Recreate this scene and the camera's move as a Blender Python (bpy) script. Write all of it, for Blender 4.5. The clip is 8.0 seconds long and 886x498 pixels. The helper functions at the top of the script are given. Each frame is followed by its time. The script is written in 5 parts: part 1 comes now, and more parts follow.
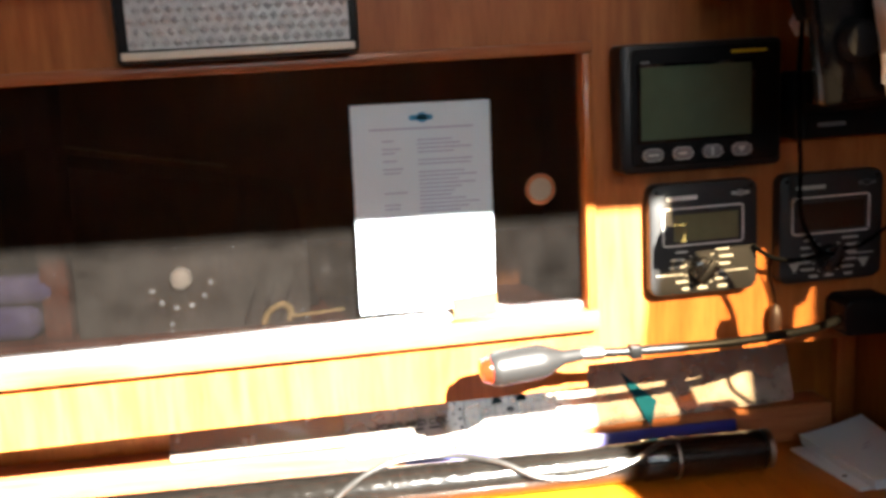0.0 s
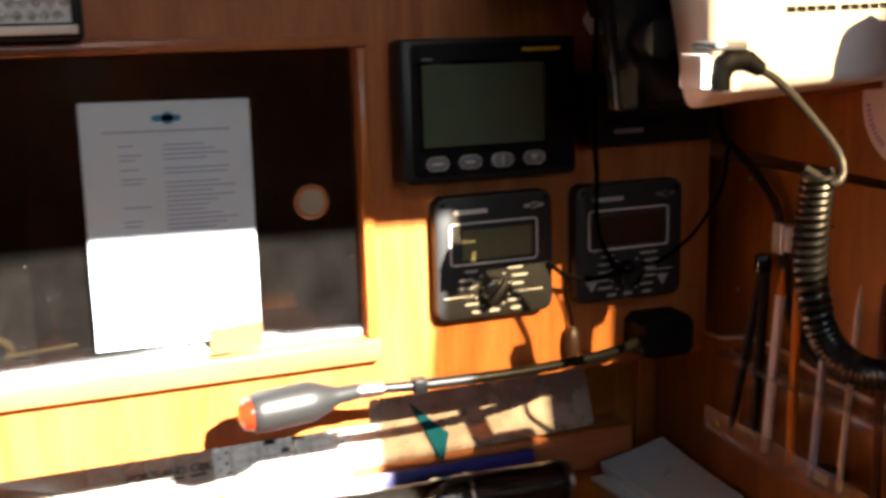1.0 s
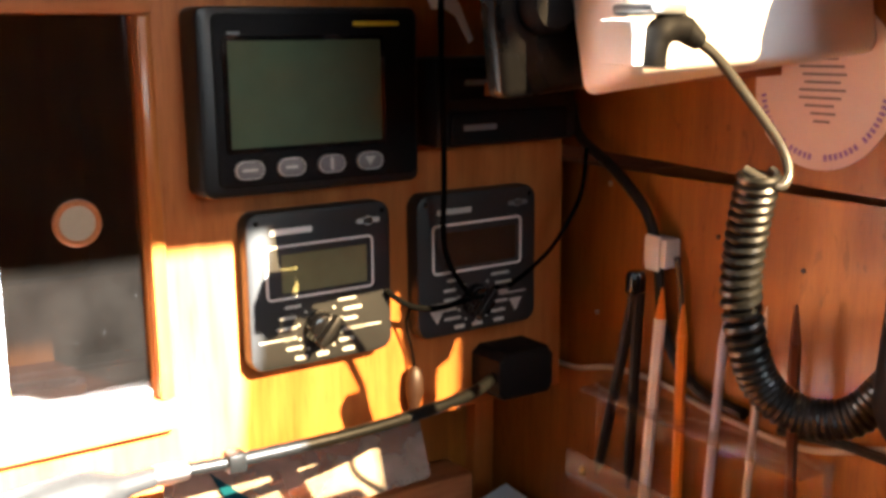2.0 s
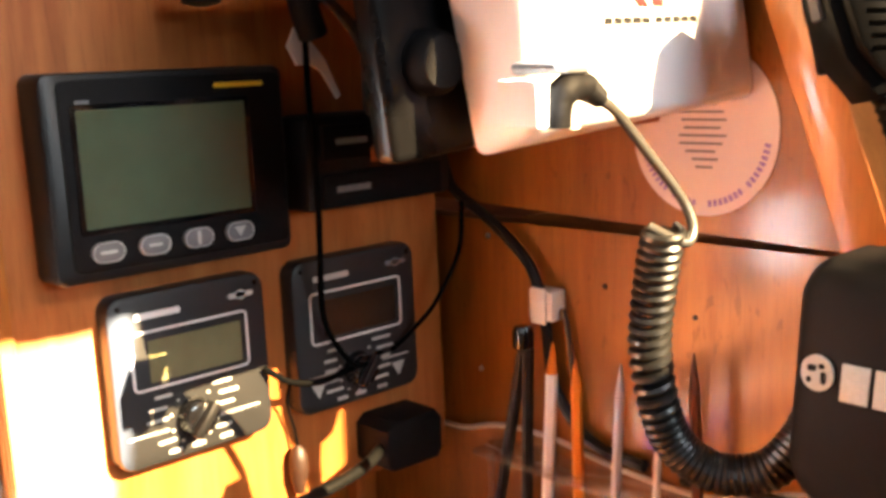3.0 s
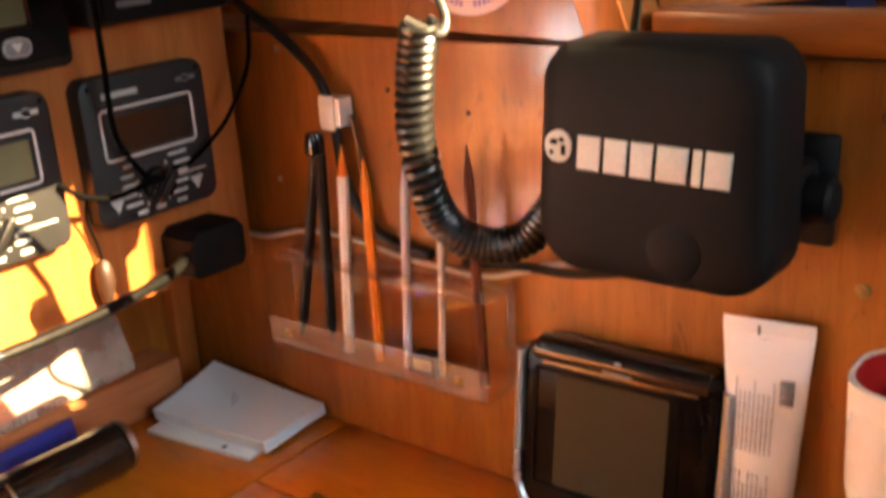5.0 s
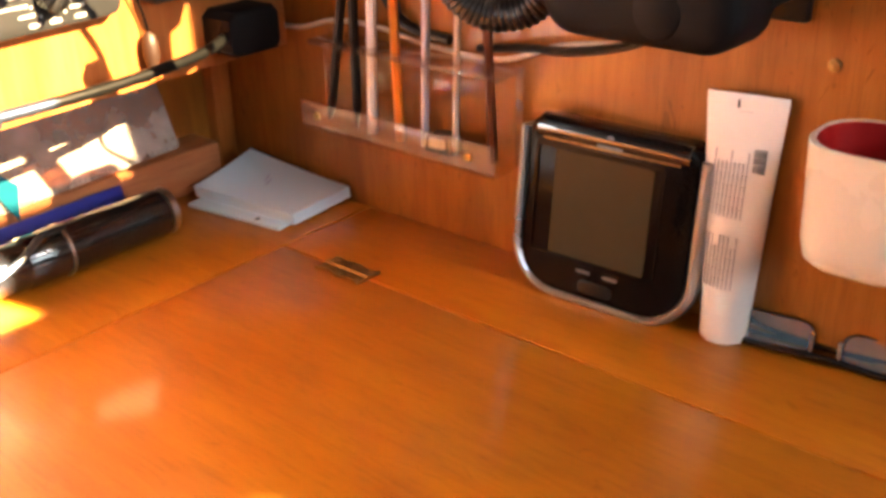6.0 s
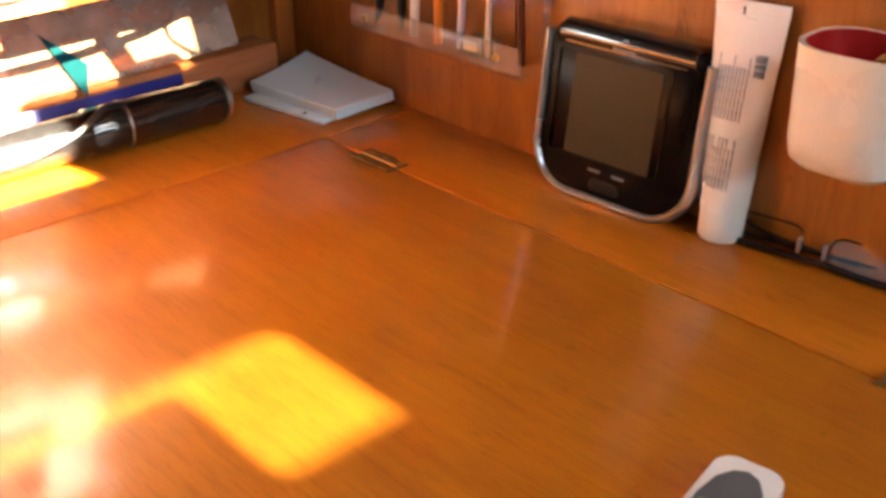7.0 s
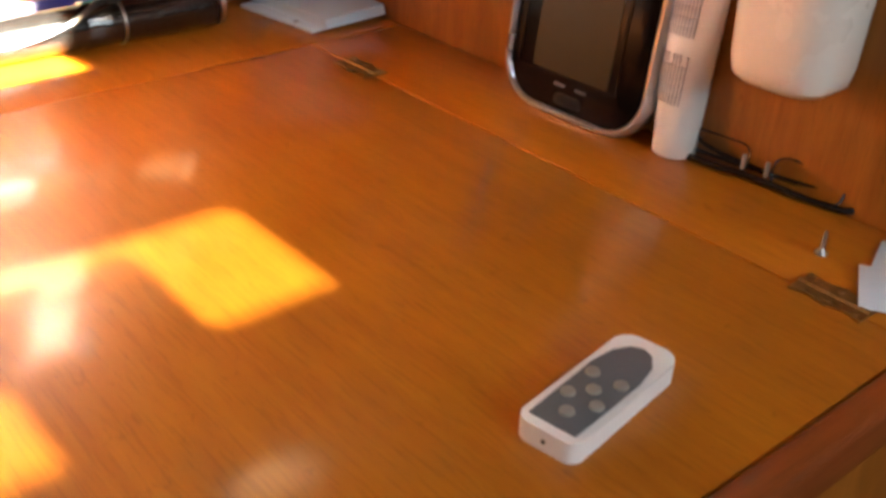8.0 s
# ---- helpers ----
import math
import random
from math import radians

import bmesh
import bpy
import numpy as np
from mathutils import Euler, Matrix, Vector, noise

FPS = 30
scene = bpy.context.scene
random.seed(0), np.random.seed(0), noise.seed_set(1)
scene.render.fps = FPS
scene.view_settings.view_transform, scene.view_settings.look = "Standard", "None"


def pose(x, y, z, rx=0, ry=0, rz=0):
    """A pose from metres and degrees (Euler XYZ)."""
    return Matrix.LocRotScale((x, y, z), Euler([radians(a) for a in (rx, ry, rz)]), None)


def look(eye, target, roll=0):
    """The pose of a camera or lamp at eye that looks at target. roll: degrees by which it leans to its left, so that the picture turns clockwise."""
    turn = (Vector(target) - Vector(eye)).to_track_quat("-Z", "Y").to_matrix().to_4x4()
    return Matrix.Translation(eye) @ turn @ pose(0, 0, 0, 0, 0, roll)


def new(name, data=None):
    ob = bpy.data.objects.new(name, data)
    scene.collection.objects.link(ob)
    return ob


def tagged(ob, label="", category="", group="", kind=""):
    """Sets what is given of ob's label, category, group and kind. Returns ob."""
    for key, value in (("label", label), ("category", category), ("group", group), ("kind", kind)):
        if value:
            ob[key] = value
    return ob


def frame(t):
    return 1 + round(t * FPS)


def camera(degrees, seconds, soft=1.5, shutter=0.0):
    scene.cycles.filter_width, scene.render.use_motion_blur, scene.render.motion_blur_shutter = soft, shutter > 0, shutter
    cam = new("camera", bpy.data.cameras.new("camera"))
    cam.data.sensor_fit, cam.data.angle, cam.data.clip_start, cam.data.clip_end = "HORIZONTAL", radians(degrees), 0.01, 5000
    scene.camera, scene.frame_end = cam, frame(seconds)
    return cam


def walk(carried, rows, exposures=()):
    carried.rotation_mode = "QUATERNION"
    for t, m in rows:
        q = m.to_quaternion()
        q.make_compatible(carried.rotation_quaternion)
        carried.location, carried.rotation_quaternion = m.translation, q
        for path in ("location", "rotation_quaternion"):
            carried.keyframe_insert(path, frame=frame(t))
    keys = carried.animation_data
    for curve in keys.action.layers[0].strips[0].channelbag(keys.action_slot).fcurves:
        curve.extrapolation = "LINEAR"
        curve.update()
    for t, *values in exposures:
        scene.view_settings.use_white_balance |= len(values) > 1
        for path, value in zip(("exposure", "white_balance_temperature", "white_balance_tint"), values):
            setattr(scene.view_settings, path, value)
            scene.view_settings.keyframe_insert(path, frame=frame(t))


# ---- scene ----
cam = camera(46.6, 8.0, soft=3.4, shutter=0.3)
PATH = [
    (0, (-0.088, 0.199, 1.197), (0.229, 2.133, 0.801), -2.0),
    (0.5, (-0.076, 0.221, 1.187), (0.422, 2.119, 0.801), -1.8),
    (1, (-0.021, 0.306, 1.189), (0.638, 2.151, 0.786), -0.5),
    (1.5, (-0.009, 0.423, 1.148), (0.938, 2.151, 0.806), 0.6),
    (1.7, (-0.001, 0.455, 1.154), (1.009, 2.14, 0.777), 0.8),
    (3, (0.002, 0.544, 1.179), (1.351, 1.984, 0.853), -1.6),
    (3.5, (0.012, 0.541, 1.187), (1.441, 1.91, 0.899), -2.3),
    (4, (0.026, 0.531, 1.2), (1.512, 1.839, 0.913), -3.3),
    (4.5, (0.022, 0.512, 1.191), (1.54, 1.745, 0.778), -3.9),
    (5, (-0.012, 0.488, 1.163), (1.484, 1.653, 0.525), -2.9),
    (5.2, (-0.025, 0.478, 1.151), (1.45, 1.628, 0.443), -2.6),
    (6.3, (-0.08, 0.385, 1.105), (1.24, 1.604, 0.226), -0.8),
    (6.5, (-0.086, 0.367, 1.095), (1.208, 1.61, 0.212), -0.2),
    (7, (-0.085, 0.324, 1.096), (1.135, 1.608, 0.166), 0.1),
    (7.5, (-0.08, 0.283, 1.097), (1.106, 1.579, 0.142), 0.8),
    (8, (-0.075, 0.247, 1.077), (1.066, 1.545, 0.069), 2.5),
]
EXPOSURES = [(0, 4.05), (0.5, 3.65), (1.0, 3.45), (1.5, 4.05), (3.0, 5.6), (3.5, 5.75), (4.0, 5.65), (4.5, 5.55), (5.0, 5.65), (6.5, 5.85), (7.0, 5.6), (8.0, 5.4)]
walk(cam, [(t, look(eye, target, roll)) for t, eye, target, roll in PATH], EXPOSURES)

# ---- world, sun ----
# power of the two added fill lamps, south and west
SOUTH_FILL, WEST_FILL = 0.60, 0.06
AZ, EL = radians(15.0), radians(33.0)
sun_dir = Vector((-math.sin(AZ) * math.cos(EL), math.cos(AZ) * math.cos(EL), -math.sin(EL)))
world = bpy.data.worlds.new("sky")
scene.world = world
world.use_nodes = True
wn = world.node_tree.nodes
sky = wn.new("ShaderNodeTexSky")
sky.sky_type, sky.sun_disc = "NISHITA", False
sky.sun_elevation, sky.sun_rotation = EL, math.pi - AZ
world.node_tree.links.new(sky.outputs[0], wn["Background"].inputs[0])
wn["Background"].inputs[1].default_value = 0.05
sun = new("sun", bpy.data.lights.new("sun", "SUN"))
sun.data.energy, sun.data.angle, sun.data.color = 5.0, radians(0.4), (1.0, 0.93, 0.82)
sun.matrix_world = look((0, 0, 3), Vector((0, 0, 3)) + sun_dir)

def fill_lamp(name, at, to, w, h, power):
    """An area lamp added at an unseen opening, standing in for sky light."""
    d = bpy.data.lights.new(name, "AREA")
    d.shape, d.size, d.size_y, d.energy, d.color = "RECTANGLE", w, h, power, (0.80, 0.94, 1.0)
    new(name, d).matrix_world = look(at, to)


fill_lamp("south_fill_lamp", (0.35, -1.88, 1.70), (0.35, 0, 1.70), 1.3, 0.4, SOUTH_FILL)
fill_lamp("west_fill_lamp", (-1.295, 0.0, 1.475), (0, 0.0, 1.475), 1.8, 0.45, WEST_FILL)

# ---- materials ----
def nodes_of(name):
    m = bpy.data.materials.new(name)
    m.use_nodes = True
    return m, m.node_tree.nodes, m.node_tree.links, m.node_tree.nodes["Principled BSDF"]


def paint(name, color, rough=0.5, metal=0.0, spec=0.5, grain=400.0, amount=0.08, bump=0.05, coat=0.0, blotch=8.0):
    """A plain surface with grain and blotches at two scales."""
    m, n, l, b = nodes_of(name)
    tc = n.new("ShaderNodeTexCoord")
    f, c = n.new("ShaderNodeTexNoise"), n.new("ShaderNodeTexNoise")
    f.inputs["Scale"].default_value, c.inputs["Scale"].default_value = grain, blotch
    f.inputs["Detail"].default_value, c.inputs["Detail"].default_value = 4, 5
    for t in (f, c):
        l.new(tc.outputs["Object"], t.inputs["Vector"])
    add = n.new("ShaderNodeMath")
    add.operation = "ADD"
    l.new(f.outputs["Fac"], add.inputs[0])
    l.new(c.outputs["Fac"], add.inputs[1])
    mr = n.new("ShaderNodeMapRange")
    mr.inputs[1].default_value, mr.inputs[2].default_value = 0.6, 1.4
    mr.inputs[3].default_value, mr.inputs[4].default_value = 1 - amount, 1 + amount
    l.new(add.outputs[0], mr.inputs[0])
    mul = n.new("ShaderNodeVectorMath")
    mul.operation = "SCALE"
    mul.inputs[0].default_value = color
    l.new(mr.outputs[0], mul.inputs["Scale"])
    l.new(mul.outputs[0], b.inputs["Base Color"])
    rr = n.new("ShaderNodeMapRange")
    rr.inputs[3].default_value, rr.inputs[4].default_value = max(rough - 0.1, 0.03), min(rough + 0.1, 1)
    l.new(c.outputs["Fac"], rr.inputs[0])
    l.new(rr.outputs[0], b.inputs["Roughness"])
    b.inputs["Metallic"].default_value, b.inputs["Specular IOR Level"].default_value = metal, spec
    b.inputs["Coat Weight"].default_value = coat
    if bump:
        bp = n.new("ShaderNodeBump")
        bp.inputs["Strength"].default_value, bp.inputs["Distance"].default_value = bump, 0.001
        l.new(f.outputs["Fac"], bp.inputs["Height"])
        l.new(bp.outputs[0], b.inputs["Normal"])
    return m


def wood(name, dark, light, axis=0, rough=0.3, coat=0.4, coat_rough=0.12, grain=140.0, wear=0.0, calm=0.0):
    """Varnished mahogany: long streaks and pores along one axis, broad tone changes across."""
    m, n, l, b = nodes_of(name)
    tc = n.new("ShaderNodeTexCoord")
    oi = n.new("ShaderNodeObjectInfo")
    off = n.new("ShaderNodeVectorMath")
    off.operation = "SCALE"
    off.inputs[0].default_value = (13.0, 7.0, 5.0)
    l.new(oi.outputs["Random"], off.inputs["Scale"])
    shift = n.new("ShaderNodeVectorMath")
    shift.operation = "ADD"
    l.new(tc.outputs["Object"], shift.inputs[0])
    l.new(off.outputs[0], shift.inputs[1])

    def streak(scale, stretch, detail, distort):
        mp, t = n.new("ShaderNodeMapping"), n.new("ShaderNodeTexNoise")
        s = [scale] * 3
        s[axis] = scale / stretch
        mp.inputs["Scale"].default_value = s
        l.new(shift.outputs[0], mp.inputs[0])
        l.new(mp.outputs[0], t.inputs["Vector"])
        t.inputs["Scale"].default_value, t.inputs["Detail"].default_value = 1.0, detail
        t.inputs["Distortion"].default_value = distort
        return t.outputs["Fac"]

    fine, mid, pore = streak(grain, 14, 5, 0.3), streak(26, 7, 4, 1.2), streak(700, 18, 2, 0)
    mx = n.new("ShaderNodeMix")
    mx.inputs[0].default_value = 0.6
    l.new(fine, mx.inputs[2])
    l.new(mid, mx.inputs[3])
    ramp = n.new("ShaderNodeValToRGB")
    ramp.color_ramp.elements[0].position, ramp.color_ramp.elements[0].color = 0.34 - 0.2 * calm, (*dark, 1)
    ramp.color_ramp.elements[1].position, ramp.color_ramp.elements[1].color = 0.66 + 0.2 * calm, (*light, 1)
    l.new(mx.outputs[0], ramp.inputs[0])
    pr = n.new("ShaderNodeMapRange")
    pr.inputs[1].default_value, pr.inputs[2].default_value, pr.inputs[3].default_value = 0.36, 0.46, 0.86
    l.new(pore, pr.inputs[0])
    sc = n.new("ShaderNodeVectorMath")
    sc.operation = "SCALE"
    l.new(ramp.outputs[0], sc.inputs[0])
    l.new(pr.outputs[0], sc.inputs["Scale"])
    if wear:
        # scuffs and dark flecks in the varnish, and broad uneven staining
        scuff, stain = streak(60, 2.5, 7, 2.5), streak(11, 2.0, 4, 0.8)
        tone = sc.outputs[0]
        for fac, lo, hi, least in ((scuff, 0.64, 0.70, 1 - wear), (stain, 0.40, 0.62, 1 - 0.7 * wear)):
            mr, ms = n.new("ShaderNodeMapRange"), n.new("ShaderNodeVectorMath")
            ms.operation = "SCALE"
            mr.inputs[1].default_value, mr.inputs[2].default_value, mr.inputs[3].default_value, mr.inputs[4].default_value = lo, hi, 1.0, least
            l.new(fac, mr.inputs[0])
            l.new(tone, ms.inputs[0])
            l.new(mr.outputs[0], ms.inputs["Scale"])
            tone = ms.outputs[0]
        l.new(tone, b.inputs["Base Color"])
    else:
        l.new(sc.outputs[0], b.inputs["Base Color"])
    blot = n.new("ShaderNodeTexNoise")
    blot.inputs["Scale"].default_value, blot.inputs["Detail"].default_value = 9.0, 6
    l.new(shift.outputs[0], blot.inputs["Vector"])
    rr = n.new("ShaderNodeMapRange")
    rr.inputs[3].default_value, rr.inputs[4].default_value = rough - 0.1, rough + 0.14
    l.new(blot.outputs["Fac"], rr.inputs[0])
    l.new(rr.outputs[0], b.inputs["Roughness"])
    b.inputs["Specular IOR Level"].default_value = 0.3
    b.inputs["Coat Weight"].default_value, b.inputs["Coat Roughness"].default_value = coat, coat_rough
    bp = n.new("ShaderNodeBump")
    bp.inputs["Strength"].default_value, bp.inputs["Distance"].default_value = 0.12, 0.0006
    l.new(pore, bp.inputs["Height"])
    l.new(bp.outputs[0], b.inputs["Normal"])
    return m


def clear(name, tint, rough=0.02, gloss=0.5, haze=0.0):
    """Thin clear or smoked plastic: tinted see-through, a sharp reflection, and some milky scatter."""
    m, n, l, b = nodes_of(name)
    n.remove(b)
    out = n["Material Output"]
    tr, gl, df = n.new("ShaderNodeBsdfTransparent"), n.new("ShaderNodeBsdfGlossy"), n.new("ShaderNodeBsdfDiffuse")
    tr.inputs[0].default_value, gl.inputs["Roughness"].default_value = (*tint, 1), rough
    df.inputs[0].default_value = (0.75, 0.68, 0.62, 1)
    no = n.new("ShaderNodeTexNoise")
    l.new(n.new("ShaderNodeTexCoord").outputs["Object"], no.inputs["Vector"])
    no.inputs["Scale"].default_value, no.inputs["Detail"].default_value = 30, 8
    hz = n.new("ShaderNodeMath")
    hz.operation = "MULTIPLY"
    hz.inputs[1].default_value = haze * 2
    l.new(no.outputs["Fac"], hz.inputs[0])
    lw, pw, fr = n.new("ShaderNodeLayerWeight"), n.new("ShaderNodeMath"), n.new("ShaderNodeMapRange")
    lw.inputs[0].default_value = 0.5
    pw.operation = "POWER"
    pw.inputs[1].default_value = 4.0
    l.new(lw.outputs["Facing"], pw.inputs[0])
    fr.inputs[3].default_value, fr.inputs[4].default_value = 0.02 + 0.05 * gloss, 0.9
    l.new(pw.outputs[0], fr.inputs[0])
    a, c = n.new("ShaderNodeMixShader"), n.new("ShaderNodeMixShader")
    l.new(hz.outputs[0], a.inputs[0])
    l.new(tr.outputs[0], a.inputs[1])
    l.new(df.outputs[0], a.inputs[2])
    l.new(fr.outputs[0], c.inputs[0])
    l.new(a.outputs[0], c.inputs[1])
    l.new(gl.outputs[0], c.inputs[2])
    l.new(c.outputs[0], out.inputs[0])
    return m


DARK, LIGHT = (0.32, 0.093, 0.018), (0.48, 0.166, 0.043)
M_PANEL = wood("mahogany_panel", DARK, LIGHT, 2, rough=0.4, coat=0.2)
M_WALL = wood("mahogany_bulkhead", (0.28, 0.086, 0.010), (0.41, 0.142, 0.017), 2, rough=0.38, coat=0.35, wear=0.3)
M_DESK = wood("mahogany_desk", (0.40, 0.108, 0.005), (0.56, 0.182, 0.008), 1, rough=0.42, coat=0.45, coat_rough=0.12, wear=0.16, calm=0.45)
M_TRIM = wood("mahogany_trim", (0.32, 0.100, 0.032), (0.47, 0.180, 0.070), 0, rough=0.34, coat=0.4)
M_EDGE = wood("dark_mahogany_edge", (0.18, 0.040, 0.008), (0.28, 0.070, 0.014), 0, rough=0.4, coat=0.3)
M_TRIMV = wood("mahogany_trim_upright", (0.34, 0.100, 0.018), (0.52, 0.175, 0.038), 2, rough=0.34, coat=0.4)
M_TRIMY = wood("mahogany_trim_aft", (0.30, 0.075, 0.010), (0.48, 0.140, 0.022), 1, rough=0.34, coat=0.4)
# darker mahogany copy, with the shade of enclosed places put into its colour
M_SHADED_WOOD = wood("shaded_mahogany", (0.10, 0.02, 0.006), (0.20, 0.045, 0.012), 0, rough=0.5, coat=0.1)
M_BLACK = paint("black_plastic", (0.006, 0.006, 0.0065), 0.42, spec=0.35, amount=0.2, bump=0.08)
M_FACE = paint("satin_black_face", (0.0105, 0.011, 0.012), 0.5, spec=0.5, amount=0.1, bump=0.05)
M_SATIN = paint("satin_black_plastic", (0.004, 0.004, 0.0045), 0.26, spec=0.16, amount=0.2, bump=0.0)
M_SLOT_SHADE = paint("slot_shade_black", (0.0004, 0.0004, 0.0004), 0.9, spec=0.0, bump=0.0)
M_DEEP = paint("deep_black_plastic", (0.0025, 0.0025, 0.0027), 0.2, spec=0.1, amount=0.2, bump=0.0)
M_MATT = paint("matt_black_rubber", (0.0042, 0.0040, 0.0044), 0.62, spec=0.13, amount=0.25, bump=0.15)
M_GLOSSBLACK = paint("gloss_black_plastic", (0.006, 0.006, 0.007), 0.12, amount=0.2, bump=0.0, coat=0.5)
M_LCD = paint("green_lcd", (0.070, 0.100, 0.062), 0.14, grain=60, amount=0.1, bump=0.0)
# shaded and sunlit colours of the square instruments' displays
M_LCD_SHADED = paint("shaded_lcd", (0.030, 0.020, 0.014), 0.15, grain=60, amount=0.1, bump=0.0)
M_LCD_SUNLIT = paint("sunlit_olive_lcd", (0.17, 0.17, 0.09), 0.25, grain=60, amount=0.12, bump=0.0)
M_MIC = paint("dull_black_plastic", (0.0013, 0.0013, 0.0014), 0.42, spec=0.06, amount=0.2, bump=0.08)
M_RULER = clear("frosted_ruler_plastic", (0.86, 0.78, 0.64), 0.12, 0.4, haze=0.22)
M_COVERPRINT = paint("worn_white_print", (0.46, 0.48, 0.46), 0.6, amount=0.15, bump=0)
M_NAMEPRINT = paint("mid_grey_print", (0.008, 0.008, 0.010), 0.7, spec=0.2, bump=0)
M_PRINT = paint("white_print", (0.75, 0.75, 0.74), 0.5, bump=0)
M_YELLOW = paint("yellow_print", (0.75, 0.55, 0.03), 0.5, bump=0)
M_GREYBTN = paint("grey_rubber_button", (0.15, 0.155, 0.165), 0.5, bump=0.1)
M_WHITE = paint("white_plastic", (0.78, 0.77, 0.75), 0.35, amount=0.03, bump=0.03)
M_WARMWHITE = paint("cream_plastic", (0.76, 0.70, 0.60), 0.28, amount=0.03, bump=0.02, coat=0.3)
M_RED = paint("red_plastic", (0.42, 0.012, 0.010), 0.35, amount=0.1, bump=0.02)
M_REDPRINT = paint("red_print", (0.45, 0.004, 0.004), 0.5, bump=0)
M_GREYPRINT = paint("grey_print", (0.05, 0.05, 0.06), 0.7, spec=0.2, bump=0)
M_SOFTPRINT = paint("soft_grey_print", (0.20, 0.16, 0.16), 0.6, bump=0)
M_TUBEPRINT = paint("light_grey_print", (0.48, 0.48, 0.52), 0.6, bump=0)
M_BLUEPRINT = paint("pale_blue_print", (0.38, 0.43, 0.58), 0.6, bump=0)
M_CYAN = paint("sky_blue_print", (0.05, 0.30, 0.55), 0.5, bump=0)
M_PAPER = paint("white_paper", (0.62, 0.74, 0.82), 0.7, amount=0.03, bump=0.1)
M_STICKER = paint("pink_sticker", (0.72, 0.56, 0.50), 0.5, amount=0.03, bump=0.0)
M_SILVER = paint("silver_paint", (0.55, 0.56, 0.58), 0.3, metal=0.85, amount=0.05, bump=0.02)
M_STEEL = paint("brushed_steel", (0.50, 0.48, 0.45), 0.32, metal=1.0, amount=0.12, bump=0.1)
M_GREYMETAL = paint("grey_lamp_metal", (0.042, 0.042, 0.042), 0.40, metal=0.6, amount=0.12, bump=0.1)
M_FILM = paint("film_wrapped_black", (0.008, 0.007, 0.006), 0.16, amount=0.5, bump=0.9, grain=110, coat=0.8)
M_BRASS = paint("tarnished_brass", (0.32, 0.20, 0.07), 0.42, metal=0.9, amount=0.4, bump=0.4, blotch=120)
M_CABLE = paint("black_cable", (0.007, 0.007, 0.007), 0.36, amount=0.2, bump=0.05, coat=0.12)
M_GREYCABLE = paint("grey_cable", (0.055, 0.052, 0.048), 0.28,
                    coat=0.4, amount=0.1, bump=0.05)
M_PALECABLE = paint("mid_grey_cable", (0.024, 0.023, 0.022), 0.30, amount=0.1, bump=0.05)
M_THIN = paint("dull_black_wire", (0.0018, 0.0018, 0.0018), 0.7, spec=0.03, amount=0.2, bump=0.0)
M_NECK = paint("dark_ribbed_neck", (0.0045, 0.0045, 0.0042), 0.36, spec=0.3, amount=0.2, bump=0.1)
M_WIRE = paint("white_wire", (0.62, 0.50, 0.42), 0.5, bump=0.05)
M_ORANGE = paint("orange_pencil", (0.70, 0.20, 0.015), 0.35, bump=0.02, coat=0.3)
M_LILAC = paint("lilac_pencil", (0.50, 0.47, 0.55), 0.4, bump=0.02)
M_BEIGE = paint("beige_headliner", (0.260, 0.235, 0.180), 0.7, amount=0.06, bump=0.2)
M_BLUE = paint("blue_plastic", (0.018, 0.024, 0.20), 0.35, amount=0.1, bump=0.02)
M_TEAL = paint("turquoise_plastic", (0.002, 0.060, 0.095), 0.65, spec=0.04, amount=0.1, bump=0.0)
M_SLATE = paint("slate_teal_print", (0.006, 0.018, 0.022), 0.65, spec=0.04, bump=0.0)
M_CORK = paint("yellow_cork", (0.60, 0.42, 0.17), 0.7, amount=0.2, bump=0.3)
M_CLOTH = paint("violet_cloth", (0.10, 0.085, 0.20), 0.9, amount=0.3, bump=0.6)
M_GREYBOARD = paint("grey_switch_board", (0.080, 0.074, 0.064), 0.5, amount=0.12, bump=0.1)
M_DIFFUSER = paint("prismatic_diffuser", (0.62, 0.62, 0.63), 0.15, amount=0.1, bump=0.1, coat=0.5)
M_SMOKED = clear("smoked_acrylic", (0.46, 0.45, 0.45), 0.015, 2.4, haze=0.006)
M_CLEAR = clear("scratched_clear_acrylic", (0.90, 0.86, 0.84), 0.06, 0.4, haze=0.10)
M_CLEARPLATE = clear("clean_clear_acrylic", (0.95, 0.93, 0.92), 0.05, 0.0, haze=0.004)
M_PLOTTER = clear("clear_plotter_plastic", (0.84, 0.78, 0.70), 0.10, 0.7, haze=0.30)
M_AMBER_FILTER = clear("amber_sun_filter", (0.58, 0.50, 0.38), 0.02, 0.5, haze=0.02)
M_DIM_FILTER = clear("smoked_sun_filter", (0.40, 0.40, 0.41), 0.02, 0.5, haze=0.02)
M_LIGHT_CUT = clear("light_cutting_acrylic", (0.16, 0.15, 0.14), 0.03, 0.5, haze=0.01)
M_LENS = clear("eyeglass_lens", (0.95, 0.95, 0.93), 0.02, 0.1)
M_CEIL = paint("white_headliner", (0.34, 0.31, 0.26), 0.7, bump=0.2)
M_SKY_BLOCK = paint("dark_sky_block", (0.03, 0.04, 0.07), 0.8, amount=0.1, bump=0.3)
M_FLOOR = wood("cabin_sole", (0.12, 0.05, 0.02), (0.24, 0.11, 0.045), 1, rough=0.5, coat=0.2)


